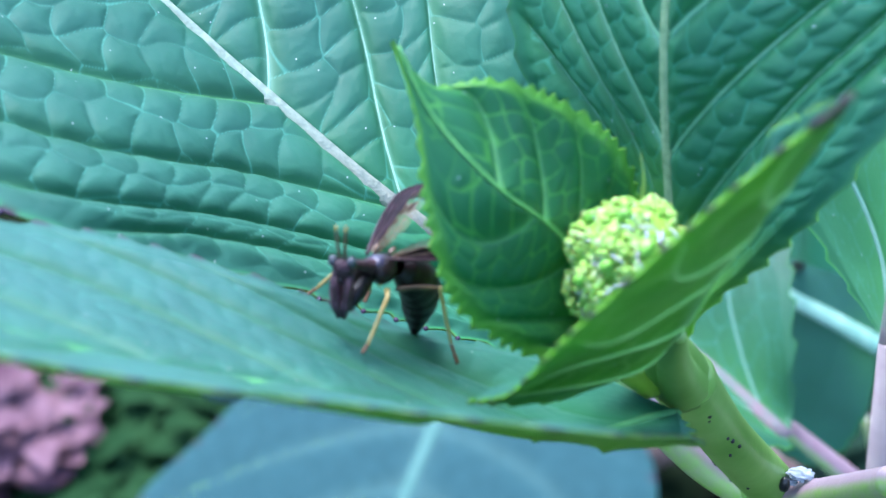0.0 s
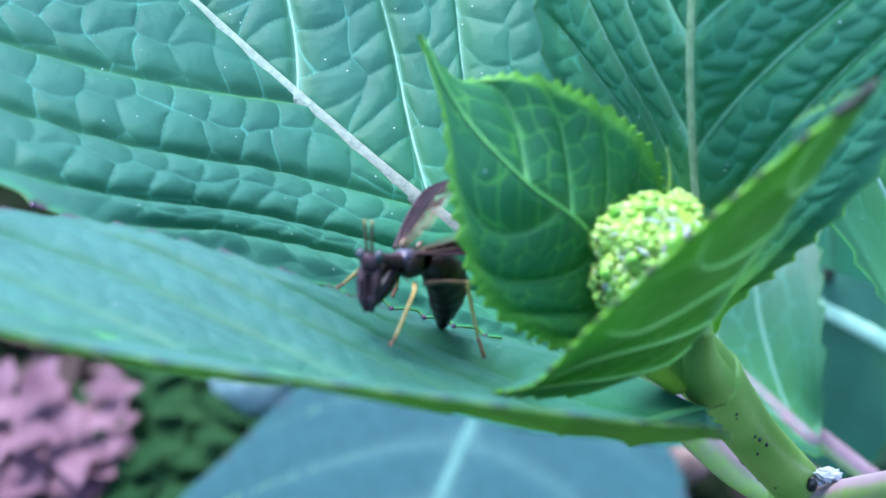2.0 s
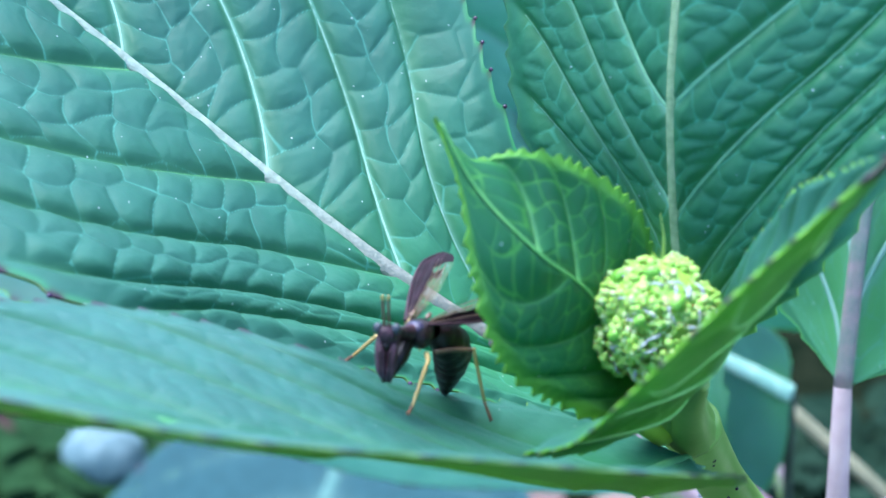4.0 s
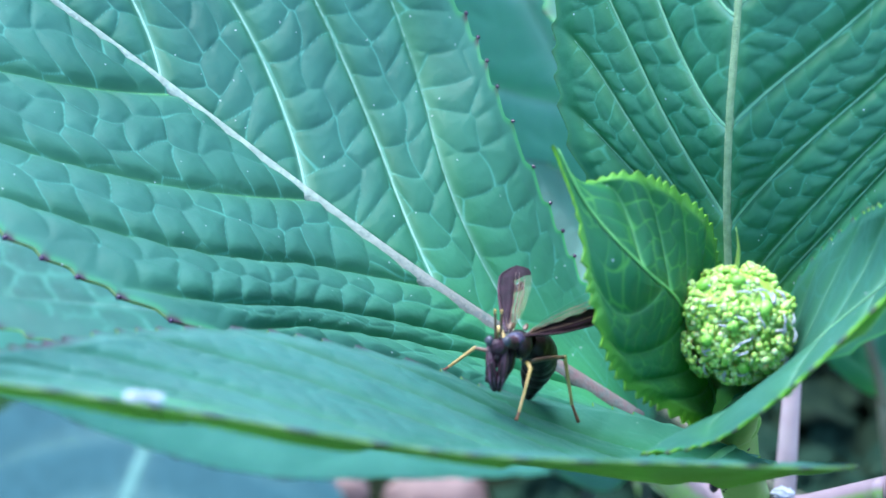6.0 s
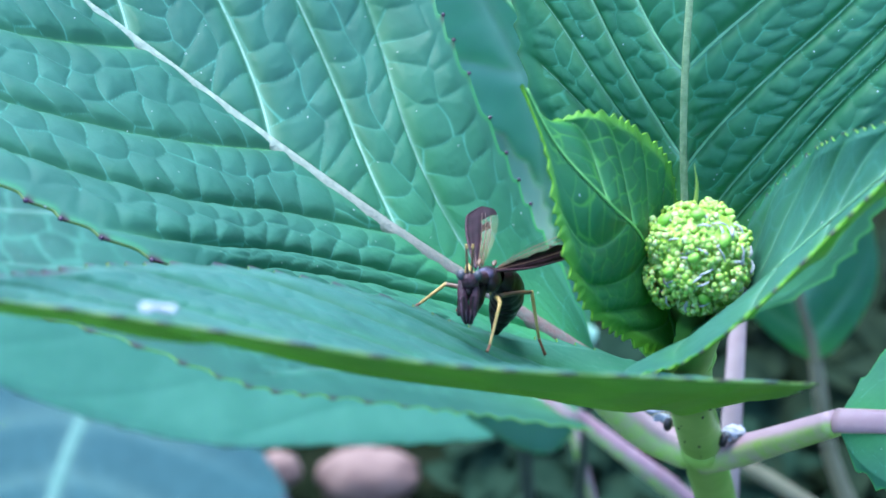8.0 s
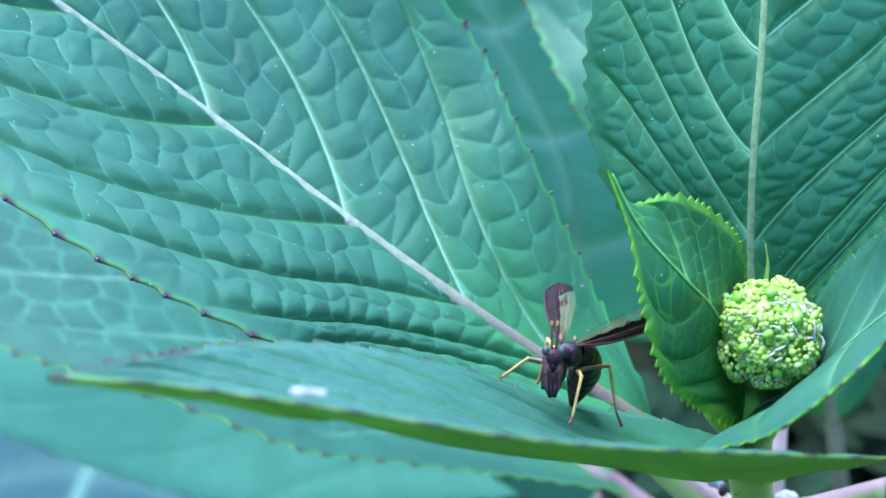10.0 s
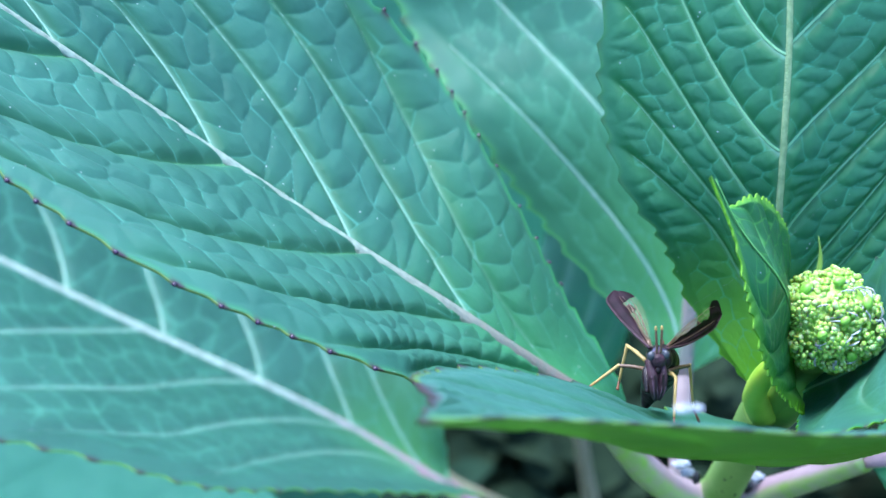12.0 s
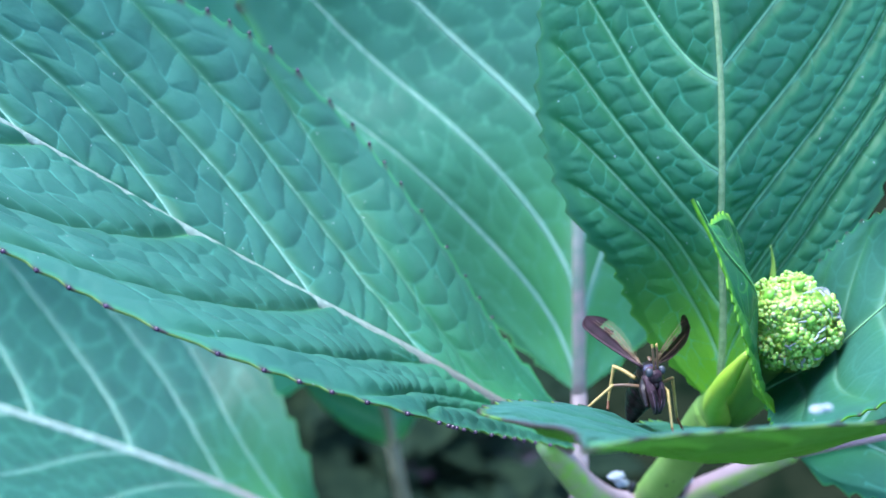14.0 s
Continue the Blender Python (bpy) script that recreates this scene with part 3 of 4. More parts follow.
leaf("leaf", [(4.4, 12.0, -30.3), (-4.6, -4.7, -19.6), (-19.1, -16.4, -6.4), (-36.5, -32.1, 10.9), (-53.7, -46.7, 29.2), (-70.8, -59.4, 43.1)],
     [(4.4, 12.0, -30.3), (8.4, -4.4, -18.2), (9.9, -25.0, 2.8), (6.8, -33.7, 10.8), (-8.9, -43.3, 20.2), (-29.1, -53.7, 31.1), (-49.7, -55.6, 36.8), (-62.5, -56.7, 40.0), (-70.8, -59.4, 43.1)],
     [(4.4, 12.0, -30.3), (-4.5, 12.6, -27.1), (-11.7, 9.2, -21.7), (-18.9, 4.8, -16.8), (-25.8, 0.5, -11.2), (-32.1, -4.1, -4.2), (-47.9, -10.2, 5.7), (-59.4, -22.5, 16.3), (-64.0, -38.7, 28.3), (-67.0, -52.3, 38.3), (-70.8, -59.4, 43.1)],
     B_SPEC, plant, [MATURE_WAXY, MATURE_UNDER], VEIN_DULL, None, (0.6, 0.2), "cupped blue-green leaf with purple serrated rim", 360, 120)

# lime base: thin young tissue, with the backlight put into its colour
H_SPEC = dict(rimpale=0.08, teeth=34, tooth=0.9, veins=([0.06, 0.13, 0.21, 0.299, 0.4, 0.51, 0.63, 0.75, 0.87], [0.03, 0.102, 0.198, 0.3, 0.41, 0.53, 0.66, 0.8]), cup=-1.5, quilt=1.05, seed=12, cell=3.0, lean=(0.084, 0.528, -0.346), lean_right=(0.265, -0.091, 0.252), relief=((0.7, 0.34), (0.9, 0.36)), dip=(0.3, 0.3), baseu=0.2, baseleft=0.25, basepale=1.0, basefade=0.2, purple=0.25, veinr=0.19, vlift=0.14, veinglow=(0.65, 0.3, 0.4), ribglow=0.5)
leaf("leaf", [(3.0, 14.9, -27.8), (3.0, 18.5, -12.2), (2.0, 21.4, -0.1), (1.5, 23.7, 10.6), (1.8, 28.7, 23.4), (2.0, 37.9, 42.0), (3.6, 51.6, 62.1), (4.9, 73.4, 86.3)],
     [(3.0, 14.9, -27.8), (1.1, 17.7, -25.9), (-6.0, 25.2, -17.3), (-11.9, 28.9, -5.8), (-15.7, 32.3, -1.1), (-18.9, 41.3, 11.4), (-17.4, 47.7, 25.0), (-14.9, 55.8, 46.7), (-7.5, 66.6, 68.5), (4.9, 73.4, 86.3)],
     [(3.0, 14.9, -27.8), (6.5, 14.1, -17.7), (12.6, 12.7, -9.3), (19.3, 12.8, -0.1), (25.7, 16.1, 9.5), (34.0, 21.9, 20.3), (40.4, 30.9, 34.3), (39.6, 43.7, 54.3), (25.8, 59.5, 72.3), (4.9, 73.4, 86.3)],
     H_SPEC, plant, [UPRIGHT, MATURE_UNDER], MIDRIB_GREEN, VEIN_FRESH, (0.65, 0.2), "upright blue-green leaf behind the flower bud", 440, 150)

# lime base again carries light shining through the blade
E_SPEC = dict(teeth=28, tooth=0.95, veins=([0.08, 0.2, 0.34, 0.5], [0.08, 0.2, 0.33, 0.47, 0.62]), cup=-0.8, quilt=0.5, seed=21, cell=2.2, veinr=0.08, purple=0.3, lean=(-0.06, 0.34), lean_right=(0.16, 0.1), rimw=0.18, rimpale=0.6, veinglow=(0.35, 0.35, 0.2), ribglow=0.6, basepale=1.0, baseu=0.45)
leaf("leaf", [(0.4, 4.2, -15.8), (-2.4, 3.6, -7.0), (-5.7, 0.9, 2.7), (-9.9, -2.4, 9.6), (-16.3, -1.6, 17.5), (-19.6, 0.7, 23.3)],
     [(0.4, 4.2, -15.8), (-1.4, -2.0, -13.2), (-6.7, -6.3, -6.9), (-12.6, -9.9, 2.0), (-15.2, -7.4, 9.8), (-16.9, -2.8, 17.0), (-19.6, 0.7, 23.3)],
     [(0.4, 4.2, -15.8), (1.2, 9.7, -9.2), (0.2, 12.9, -1.5), (-0.9, 12.3, 3.7), (-5.5, 9.4, 11.0), (-12.1, 4.2, 17.0), (-16.7, 0.8, 18.5), (-19.6, 0.7, 23.3)],
     E_SPEC, plant, [YOUNG, YOUNG_UNDER], VEIN_GREEN, VEIN_GREEN, (0.3, 0.12), "small fresh green leaf with bright serrated rim", 260, 90,
     [(1.5, 13, -27), (-2.4, 9.6, -20.5), (-3.4, 6.5, -14), (-2.8, 4.2, -7.8)], (2.2, 1.7, 1.5, 0.5), LIME)

F_SPEC = dict(teeth=28, tooth=0.8, veins=([0.1, 0.24, 0.4, 0.56, 0.72], [0.1, 0.24, 0.4, 0.56, 0.72]), cup=-1.0, quilt=0.45, seed=30, cell=4.2, linew=2.2, veinr=0.16, lean=(0.14, 0.12), under=0.42, veinglow=(0.3, 0.3, 0.4), tipfrom=0.94)
leaf("leaf", [(2.3, 5.2, -16.7), (6.3, -0.7, -7.8), (10.0, -5.7, 3.3), (14.5, -9.8, 13.5), (19.1, -14.9, 24.9), (22.7, -19.8, 35.0)],
     [(2.3, 5.2, -16.7), (6.6, 9.0, -8.5), (10.3, 8.2, 2.6), (13.3, 5.8, 9.5), (15.0, -2.4, 18.2), (18.9, -12.2, 27.2), (22.7, -19.8, 35.0)],
     [(2.3, 5.2, -16.7), (-3.8, -5.8, -12.7), (-9.4, -17.7, -2.9), (-3.4, -25.2, 6.1), (2.7, -28.5, 16.3), (12.5, -24.3, 26.0), (22.7, -19.8, 35.0)],
     F_SPEC, plant, [UNFOLDING, YOUNG_UNDER], VEIN_FRESH, None, (0.28, 0.1), "young leaf with green underside and purple tip", 260, 90,
     [(4.4, 15.5, -29.5), (4.6, 10.8, -23.5), (5.0, 6, -16.5), (6.4, 0.8, -9)], (3.2, 2.3, 1.7, 0.8), STEM)

R_SPEC = dict(teeth=26, tooth=1.2, veins=([0.1, 0.25, 0.4, 0.55, 0.7], [0.1, 0.25, 0.4, 0.55, 0.7]), quilt=0.6, seed=41)
leaf("leaf", [(28.2, 25, -49.7), (36, 18, -43.5), (52, 6, -35), (78, -10, -26), (108, -26, -22)],
     [(28.2, 25, -49.7), (32, 29, -46), (42, 31, -34), (72, 18, -13), (96, -8, -14), (108, -26, -22)],
     [(28.2, 25, -49.7), (29.5, 21, -51.5), (36, 8, -50), (58, -14, -42), (88, -28, -30), (108, -26, -22)],
     R_SPEC, plant, [MATURE, MATURE_UNDER], PETIOLE, VEIN, (1.9, 0.4), "blue-green leaf on a pink petiole", 160, 60,
     [(12.5, 39.6, -71.2), (17.6, 36.6, -67.0), (22.6, 30.6, -58.6), (28.2, 25, -50.2)], (3.0, 2.5, 2.2, 2.0))

# ---- other shoots behind and below ----
C_SPEC = dict(teeth=44, tooth=2.0, veins=([0.0, 0.112, 0.22, 0.34, 0.49, 0.66], [0.013, 0.107, 0.216, 0.317, 0.414, 0.53, 0.67]), lean=(0.392, -0.069, 0.083), lean_right=(0.103, 0.242, -0.026), vale=0.0, relief=((0.4, 0.1), (0.4, 0.1)), cup=-3, quilt=2.3, seed=52, cell=8.0, veinr=0.24, vlift=0.15, veinglow=(0.28, 0.28, 1.0), rimw=0.012, linew=3.6)
broad = behind = thing("hydrangea_shoot", (0, 0, 0), "broad shaded hydrangea leaves on pink petioles", "shrub", "shoots behind")
leaf("leaf", [(4.3, 161.6, -179.4), (-17.5, 171.3, -166.9), (-45.4, 173.8, -147.5), (-72.2, 177.1, -131.1), (-112.3, 182.4, -105.4), (-165.1, 186.4, -73.7), (-223.6, 189.3, -42.7)],
     [(4.3, 161.6, -179.4), (6.0, 144.5, -164.8), (-23.5, 121.9, -138.7), (-49.8, 106.9, -120.5), (-64.4, 100.2, -111.9), (-86.5, 102.9, -103.7), (-142.9, 114.6, -88.2), (-201.0, 145.2, -65.4), (-223.6, 189.3, -42.7)],
     [(4.3, 161.6, -179.4), (4.9, 167.0, -177.7), (3.7, 172.0, -167.4), (2.4, 180.0, -160.0), (-0.3, 195.0, -151.9), (-4.5, 216.0, -147.3), (-27.7, 242.2, -133.4), (-71.5, 248.2, -99.2), (-130.5, 240.2, -69.2), (-194.6, 221.8, -47.1), (-223.6, 189.3, -42.7)],
     C_SPEC, behind, [SHADED, MATURE_UNDER], MIDRIB_WHITE, VEIN, (2.1, 0.9), "broad blue-green leaf with white midrib", 340, 120,
     [(230, 230, -1092), (150, 200, -470), (62, 182, -256), (24, 174, -207), (4, 169, -183.4)], (6, 5, 3.4, 2.7, 2.1), PETIOLE_PINK)

G_SPEC = dict(teeth=34, tooth=1.6, lean=(0.41, -0.038, 0.119), relief=((0.5, 0.3), (0.5, 0.3)), vale=0.2, veins=([-0.057, 0.108, 0.252, 0.41, 0.58], [0.06, 0.16, 0.27, 0.4, 0.55, 0.7]), cup=-2, quilt=1.0, seed=63, cell=6.5, veinr=0.4, vlift=0.25, veinglow=(0.45, 0.45, 1.1), linew=3.0, baseu=0.4)
behind = thing("hydrangea_shoot", (0, 0, 0), "hydrangea leaf on an upright pink petiole", "shrub", "shoots behind")
leaf("leaf", [(25.2, 87.2, -83.6), (27.0, 98.5, -54.8), (31.0, 114.8, -27.6), (36.0, 137.8, 9.9), (36.0, 161.4, 45.6), (27.0, 179.7, 71.4)],
     [(25.2, 87.2, -83.6), (21.6, 91.2, -81.1), (13.1, 99.0, -73.3), (1.1, 107.8, -60.5), (-12.9, 118.6, -42.6), (-22.9, 140.9, -29.3), (-29.0, 154.2, -7.3), (-23.1, 167.0, 27.1), (-2.4, 177.5, 57.7), (27.0, 179.7, 71.4)],
     [(25.2, 87.2, -83.6), (38.2, 89.7, -77.5), (54.1, 96.8, -52.1), (69.8, 109.4, -24.5), (72.2, 127.8, 7.3), (58.3, 153.0, 41.2), (36.3, 171.9, 63.2), (27.0, 179.7, 71.4)],
     G_SPEC, behind, [LIFTED, MATURE_UNDER], MIDRIB_FADING, VEIN, (1.5, 0.4), "blue-green leaf with straight pale veins", 200, 80,
     [(110, 150, -1092), (60, 110, -380), (32, 80, -185), (26.0, 77, -130), (24.6, 78.2, -101), (25.2, 87.2, -83.4)], (5, 4.0, 3.0, 2.4, 2.0, 1.5), MIDRIB_PINK)

D_SPEC = dict(teeth=20, tooth=1.0, veins=([0.15, 0.35, 0.55, 0.75], [0.15, 0.35, 0.55, 0.75]), quilt=0.25, seed=71, cell=7, veinr=0.7, vale=0.0, plain=0.08)
behind = thing("hydrangea_shoot", (0, 0, 0), "pale blue-green hydrangea leaf out of focus below", "shrub", "shoots behind")
leaf("leaf", [(17.0, 328.3, -329.2), (-29.8, 318.1, -302.1), (-81.7, 312.4, -281.1), (-147.6, 302.1, -263.1), (-266.7, 303.5, -234.3)],
     [(17.0, 328.3, -329.2), (6.6, 315.5, -327.2), (-22.9, 299.4, -318.3), (-65.5, 286.4, -308.1), (-107.0, 277.8, -299.9), (-145.2, 279.2, -289.7), (-178.7, 281.3, -274.2), (-221.0, 283.2, -255.3), (-266.7, 303.5, -234.3)],
     [(17.0, 328.3, -329.2), (-9.8, 348.9, -297.2), (-68.6, 356.8, -260.2), (-134.6, 346.2, -242.2), (-213.6, 335.1, -231.2), (-266.7, 303.5, -234.3)],
     D_SPEC, behind, [LIFTED_PALE, MATURE_UNDER], None, None, (1.5, 0.5), "pale blue-green leaf lightened against the shade above", 100, 50,
     [(140, 400, -1092), (60, 335, -520), (32, 324, -390), (17, 328.3, -329.6)], (2.6, 2.2, 1.9))
behind = thing("broad_plant", (0, 0, 0), "broad blue-green leaf with pale midrib near the ground", "plant")
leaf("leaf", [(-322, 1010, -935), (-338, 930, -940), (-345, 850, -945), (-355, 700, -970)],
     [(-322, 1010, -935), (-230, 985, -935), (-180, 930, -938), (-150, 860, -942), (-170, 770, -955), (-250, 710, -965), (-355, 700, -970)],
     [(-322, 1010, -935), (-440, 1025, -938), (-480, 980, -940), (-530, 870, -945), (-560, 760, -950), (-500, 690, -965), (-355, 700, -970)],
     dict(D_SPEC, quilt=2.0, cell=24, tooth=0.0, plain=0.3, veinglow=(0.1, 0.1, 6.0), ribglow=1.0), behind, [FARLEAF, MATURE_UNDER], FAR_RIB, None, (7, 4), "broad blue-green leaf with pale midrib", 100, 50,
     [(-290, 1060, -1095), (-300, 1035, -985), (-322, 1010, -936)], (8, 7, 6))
stalk = tagged(tube("stalk", [(106, 331, -310), (116, 330, -352), (150, 330, -430), (190, 330, -640), (230, 300, -1090)], (2.6, 3.0, 3.4, 4, 5), BARK, None, 12, 50), "olive brown stalk with a dim green leaf deep in the shrub", "stalk", "stalks in the shrub")
leaf("leaf", [(106, 331, -309.6), (100.8, 326, -292.5), (95.2, 323, -276.3), (85.5, 324, -245.5), (70, 335, -205)],
     [(106, 331, -309.6), (94.7, 334, -303.7), (79.7, 335, -288.6), (67, 336, -267.9), (60, 338, -240), (70, 335, -205)],
     [(106, 331, -309.6), (113, 333, -303.5), (119.5, 335, -293.7), (123.5, 337, -282), (112, 340, -240), (70, 335, -205)],
     dict(D_SPEC, quilt=1.2, cell=8, veinglow=(0.4, 0.4, 1.5)), stalk, [SHADED, MATURE_UNDER], BARK, None, (2.4, 0.8), "dim green leaf with olive midrib", 120, 60)
stalk = tagged(tube("stalk", [(10, 325, -290), (38, 310, -306), (47, 300, -308), (90, 290, -331), (180, 280, -420), (260, 300, -1090)], (2.6, 2.8, 3.0, 3.6, 5), BARK, None, 12, 50), "slanting olive brown stalk deep in the shrub", "stalk", "stalks in the shrub")
behind = thing("hydrangea_shoot", (0, 0, 0), "broad dim hydrangea leaf deep in the shrub", "shrub", "shoots behind")
leaf("leaf", [(20, 280, -254), (7, 280, -246), (-6, 280, -239), (-52, 284, -214)],
     [(20, 280, -254), (18, 270, -272), (6, 264, -290), (-14, 266, -282), (-38, 274, -248), (-52, 284, -214)],
     [(20, 280, -254), (18, 288, -243), (2, 292, -232), (-16, 294, -226), (-40, 292, -214), (-52, 284, -214)],
     D_SPEC, behind, [SHADED, MATURE_UNDER], VEIN, None, (3.0, 1.0), "broad dim blue-green leaf", 100, 50,
     [(60, 400, -1092), (30, 340, -600), (21, 300, -330), (20, 280, -254.4)], (3.0, 2.4, 1.8, 1.5), SHADE_PETIOLE)
leaf("leaf", [(0, 232, -186), (-4, 238, -140), (-25, 246, -95), (-55, 262, -30)],
     [(0, 232, -186), (-24, 226, -172), (-62, 230, -128), (-85, 250, -65), (-55, 262, -30)],
     [(0, 232, -186), (22, 238, -195), (47, 246, -184), (54, 252, -150), (44, 258, -108), (20, 264, -70), (-55, 262, -30)],
     dict(D_SPEC, quilt=1.6, cell=9, veinglow=(0.6, 0.6, 1.5), linew=3.0), broad, [LIFTED_PALE, MATURE_UNDER], None, None, (1.6, 0.5), "leaf deep behind, light put into its green", 180, 70,
     [(60, 400, -1092), (4.6, 330, -384), (-2.2, 312, -288.6), (-5.4, 298, -243.6), (-3, 262, -212), (0, 232, -186.4)], (3, 2.6, 2.2, 1.8, 1.6, 1.6), SHADE_PETIOLE)


# ---- the flower bud ----
def flower_bud():
    c, r = np.array([1.7, 1.6, -1.3]), 6.35
    core = blob("flower_bud", c, ((r * 0.9, 0, 0), (0, r * 0.88, 0), (0, 0, r * 0.9)), CORE, plant, 26, 0.0, "tight round bud of pale green beads and grey bracts")
    rng = np.random.RandomState(5)
    th, ph = np.meshgrid(np.linspace(0, np.pi, 6), np.linspace(0, 2 * np.pi, 9, endpoint=False), indexing="ij")
    d = np.stack([np.sin(th) * np.cos(ph), np.sin(th) * np.sin(ph), np.cos(th)], -1).reshape(-1, 3)
    i, j = np.meshgrid(np.arange(5), np.arange(9), indexing="ij")
    q = np.stack([i * 9 + j, (i + 1) * 9 + j, (i + 1) * 9 + (j + 1) % 9, i * 9 + (j + 1) % 9], -1).reshape(-1, 4)
    me = bpy.data.meshes.new("bead")
    me.from_pydata((d * MM).tolist(), [], [tuple(int(k) for k in f) for f in q])
    me.materials.append(BEAD)
    me.polygons.foreach_set("use_smooth", np.full(len(me.polygons), True))
    lumps = unit(np.array([[np.sqrt(1 - z * z) * np.cos(2.4 * k), np.sqrt(1 - z * z) * np.sin(2.4 * k), z] for k, z in enumerate(np.linspace(0.95, -0.6, 17))]) + rng.normal(size=(17, 3)) * 0.16)
    heights = rng.uniform(-0.5, 0.7, 17)
    front = unit(np.array([0.0, -0.8, 0.6]))
    pts = []
    gold = np.pi * (3 - np.sqrt(5))
    total = 2300
    for k in range(total):
        z = 1 - 2 * (k + 0.5) / total
        a = gold * k
        p = np.array([np.sqrt(1 - z * z) * np.cos(a), np.sqrt(1 - z * z) * np.sin(a), z])
        pts.append(unit(p + rng.normal(size=3) * 0.035))
    pts.sort(key=lambda p: -float(p @ front))
    rest_v, rest_q = [], []
    for k, p in enumerate(pts):
        if p[2] < -0.75:
            continue
        near = np.sort(lumps @ p)[::-1]
        bulge = 1.25 * smooth((near[0] - near[1]) / 0.2) ** 0.7 - 0.75 + heights[int(np.argmax(lumps @ p))] + 0.5 * noise.noise(Vector(p * 1.6 + np.array([3.1, 0, 0])))
        size = rng.choice([0.25, 0.32, 0.4, 0.5], p=[0.3, 0.4, 0.22, 0.08])
        at = c + p * np.array([0.93, 1, 0.97]) * (r - 0.15 + bulge + rng.uniform(-0.2, 0.25))
        if k < 290:
            ob = new("bead", me)
            ob.parent = core
            ob.location = at * MM
            ob.scale = (size, size, size * rng.uniform(0.9, 1.25))
        else:
            rest_q.append(q + len(rest_v) * len(d))
            rest_v.append(d * size + at)
    tagged(mesh_object("bead_mass", np.concatenate(rest_v), np.concatenate(rest_q), [BEAD], core), kind="stuff")
    for k in range(9):
        p = unit(np.array([rng.uniform(-1, 1), rng.uniform(-1.2, 0.2), rng.uniform(-0.6, 1)]))
        s = rng.uniform(0.7, 1.1)
        t = unit(np.cross(p, rng.normal(size=3)))
        blob("sepal", c + p * (r + 0.15 + rng.uniform(-0.4, 0.4)), (t * s, np.cross(p, t) * s * 0.75, p * 0.6), SEPAL, core, 8, 0.1)
    for k in range(60):
        p = unit(np.array([rng.uniform(-1, 1), rng.uniform(-1.1, 0.3), rng.uniform(-0.6, 1)]))
        t = unit(np.cross(p, rng.normal(size=3)))
        a = c + p * np.array([0.93, 1, 0.97]) * (r - 0.1 + rng.uniform(-0.5, 0.5))
        tube("bract", [a - t * 0.8, a + p * 0.45, a + t * 0.9 + p * 0.35], (0.12, 0.21, 0.14), BRACT, core, 6, 8, 0.6)
    tube("bract", [(1.7, 7.5, 0.9), (1.85, 8.4, 3.9), (1.4, 9.3, 6.5)], (0.7, 0.42, 0.08), STEM, core, 8, 10, 0.4, "pointed green bract")


flower_bud()


# ---- small things on the leaves ----
def fluff(at, size):
    ob = blob("wax_fluff", at, ((size, 0, 0), (0, size * 0.7, 0), (0, 0, size * 0.35)), FLUFF, None, 20, 0.55)
    return tagged(ob, "white cottony speck of insect wax", "fluff")


fluff((-49.9, -63.7, 45.2), 0.6)
fluff((-49.2, -63.5, 45.05), 0.5)
fluff((-48.5, -63.3, 44.75), 0.6)
fluff((4.2, 40.2, -61.5), 1.4)
fluff((5.6, 39.8, -63.2), 1.2)
fluff((16.4, 37.2, -63.4), 1.6)
fluff((14.9, 36.6, -64.3), 1.1)
for at in ((6.3, 37.8, -62.7), (14.5, 35.2, -63.6)):
    ob = blob("aphid", at, ((0.75, 0, 0.1), (0, 0.7, 0), (0, 0, 1.3)), BLACK, None, 10, 0.1)
    tagged(ob, "small black oval aphid beside the stem node", "aphid", "aphids at the node")


def stem_specks():
    """Small dark lenticels strewn over the stem between the two nodes."""
    rng = np.random.RandomState(9)
    low, middle, high = np.array([11.8, 38.8, -67]), np.array([7.3, 26.6, -46.9]), np.array([3.7, 16, -28])
    for k in range(13):
        s = rng.uniform(0.1, 1.75)
        c = low * (1 - s) + middle * s if s < 1 else middle * (2 - s) + high * (s - 1)
        a = rng.uniform(-1.2, 1.2)
        side = np.array([np.sin(a), -np.cos(a) * 0.86, -np.cos(a) * 0.5]) * (3.25 + 0.05 * s)
        r = rng.uniform(0.16, 0.28)
        blob("speck", c + side, ((r, 0, 0), (0, r, 0), (0, 0, r * 1.3)), BLACK, plant, 6)


stem_specks()
tagged(tube("spider_thread", [(-20, 10, -8), (-5, 8, 6), (3, 12, 10)], (0.004, 0.004), FLUFF, None, 4, 12), "thin spider thread from leaf to leaf", "thread")


# ---- the mantidfly ----
insect = thing("mantidfly", (0, 0, 0), "dark brown mantidfly with yellow legs and spread wings", "insect")
insect.location = Vector((-23.2, -1.6, -7.4)) * MM
bpy.context.view_layer.update()
ORIGIN = np.array([-23.5, -1, -9.0])


def rel(p):
    return np.array(p, float) - ORIGIN


def rod(name, pts, radii, mat, parent=None, sides=10, n=20, flat=1.0, label=""):
    return tube(name, [rel(p) for p in pts], radii, mat, parent or insect, sides, n, flat, label)


def lump(name, at, axes, mat, parent=None, n=12, wobble=0.0, label=""):
    return blob(name, rel(at), axes, mat, parent or insect, n, wobble, label)


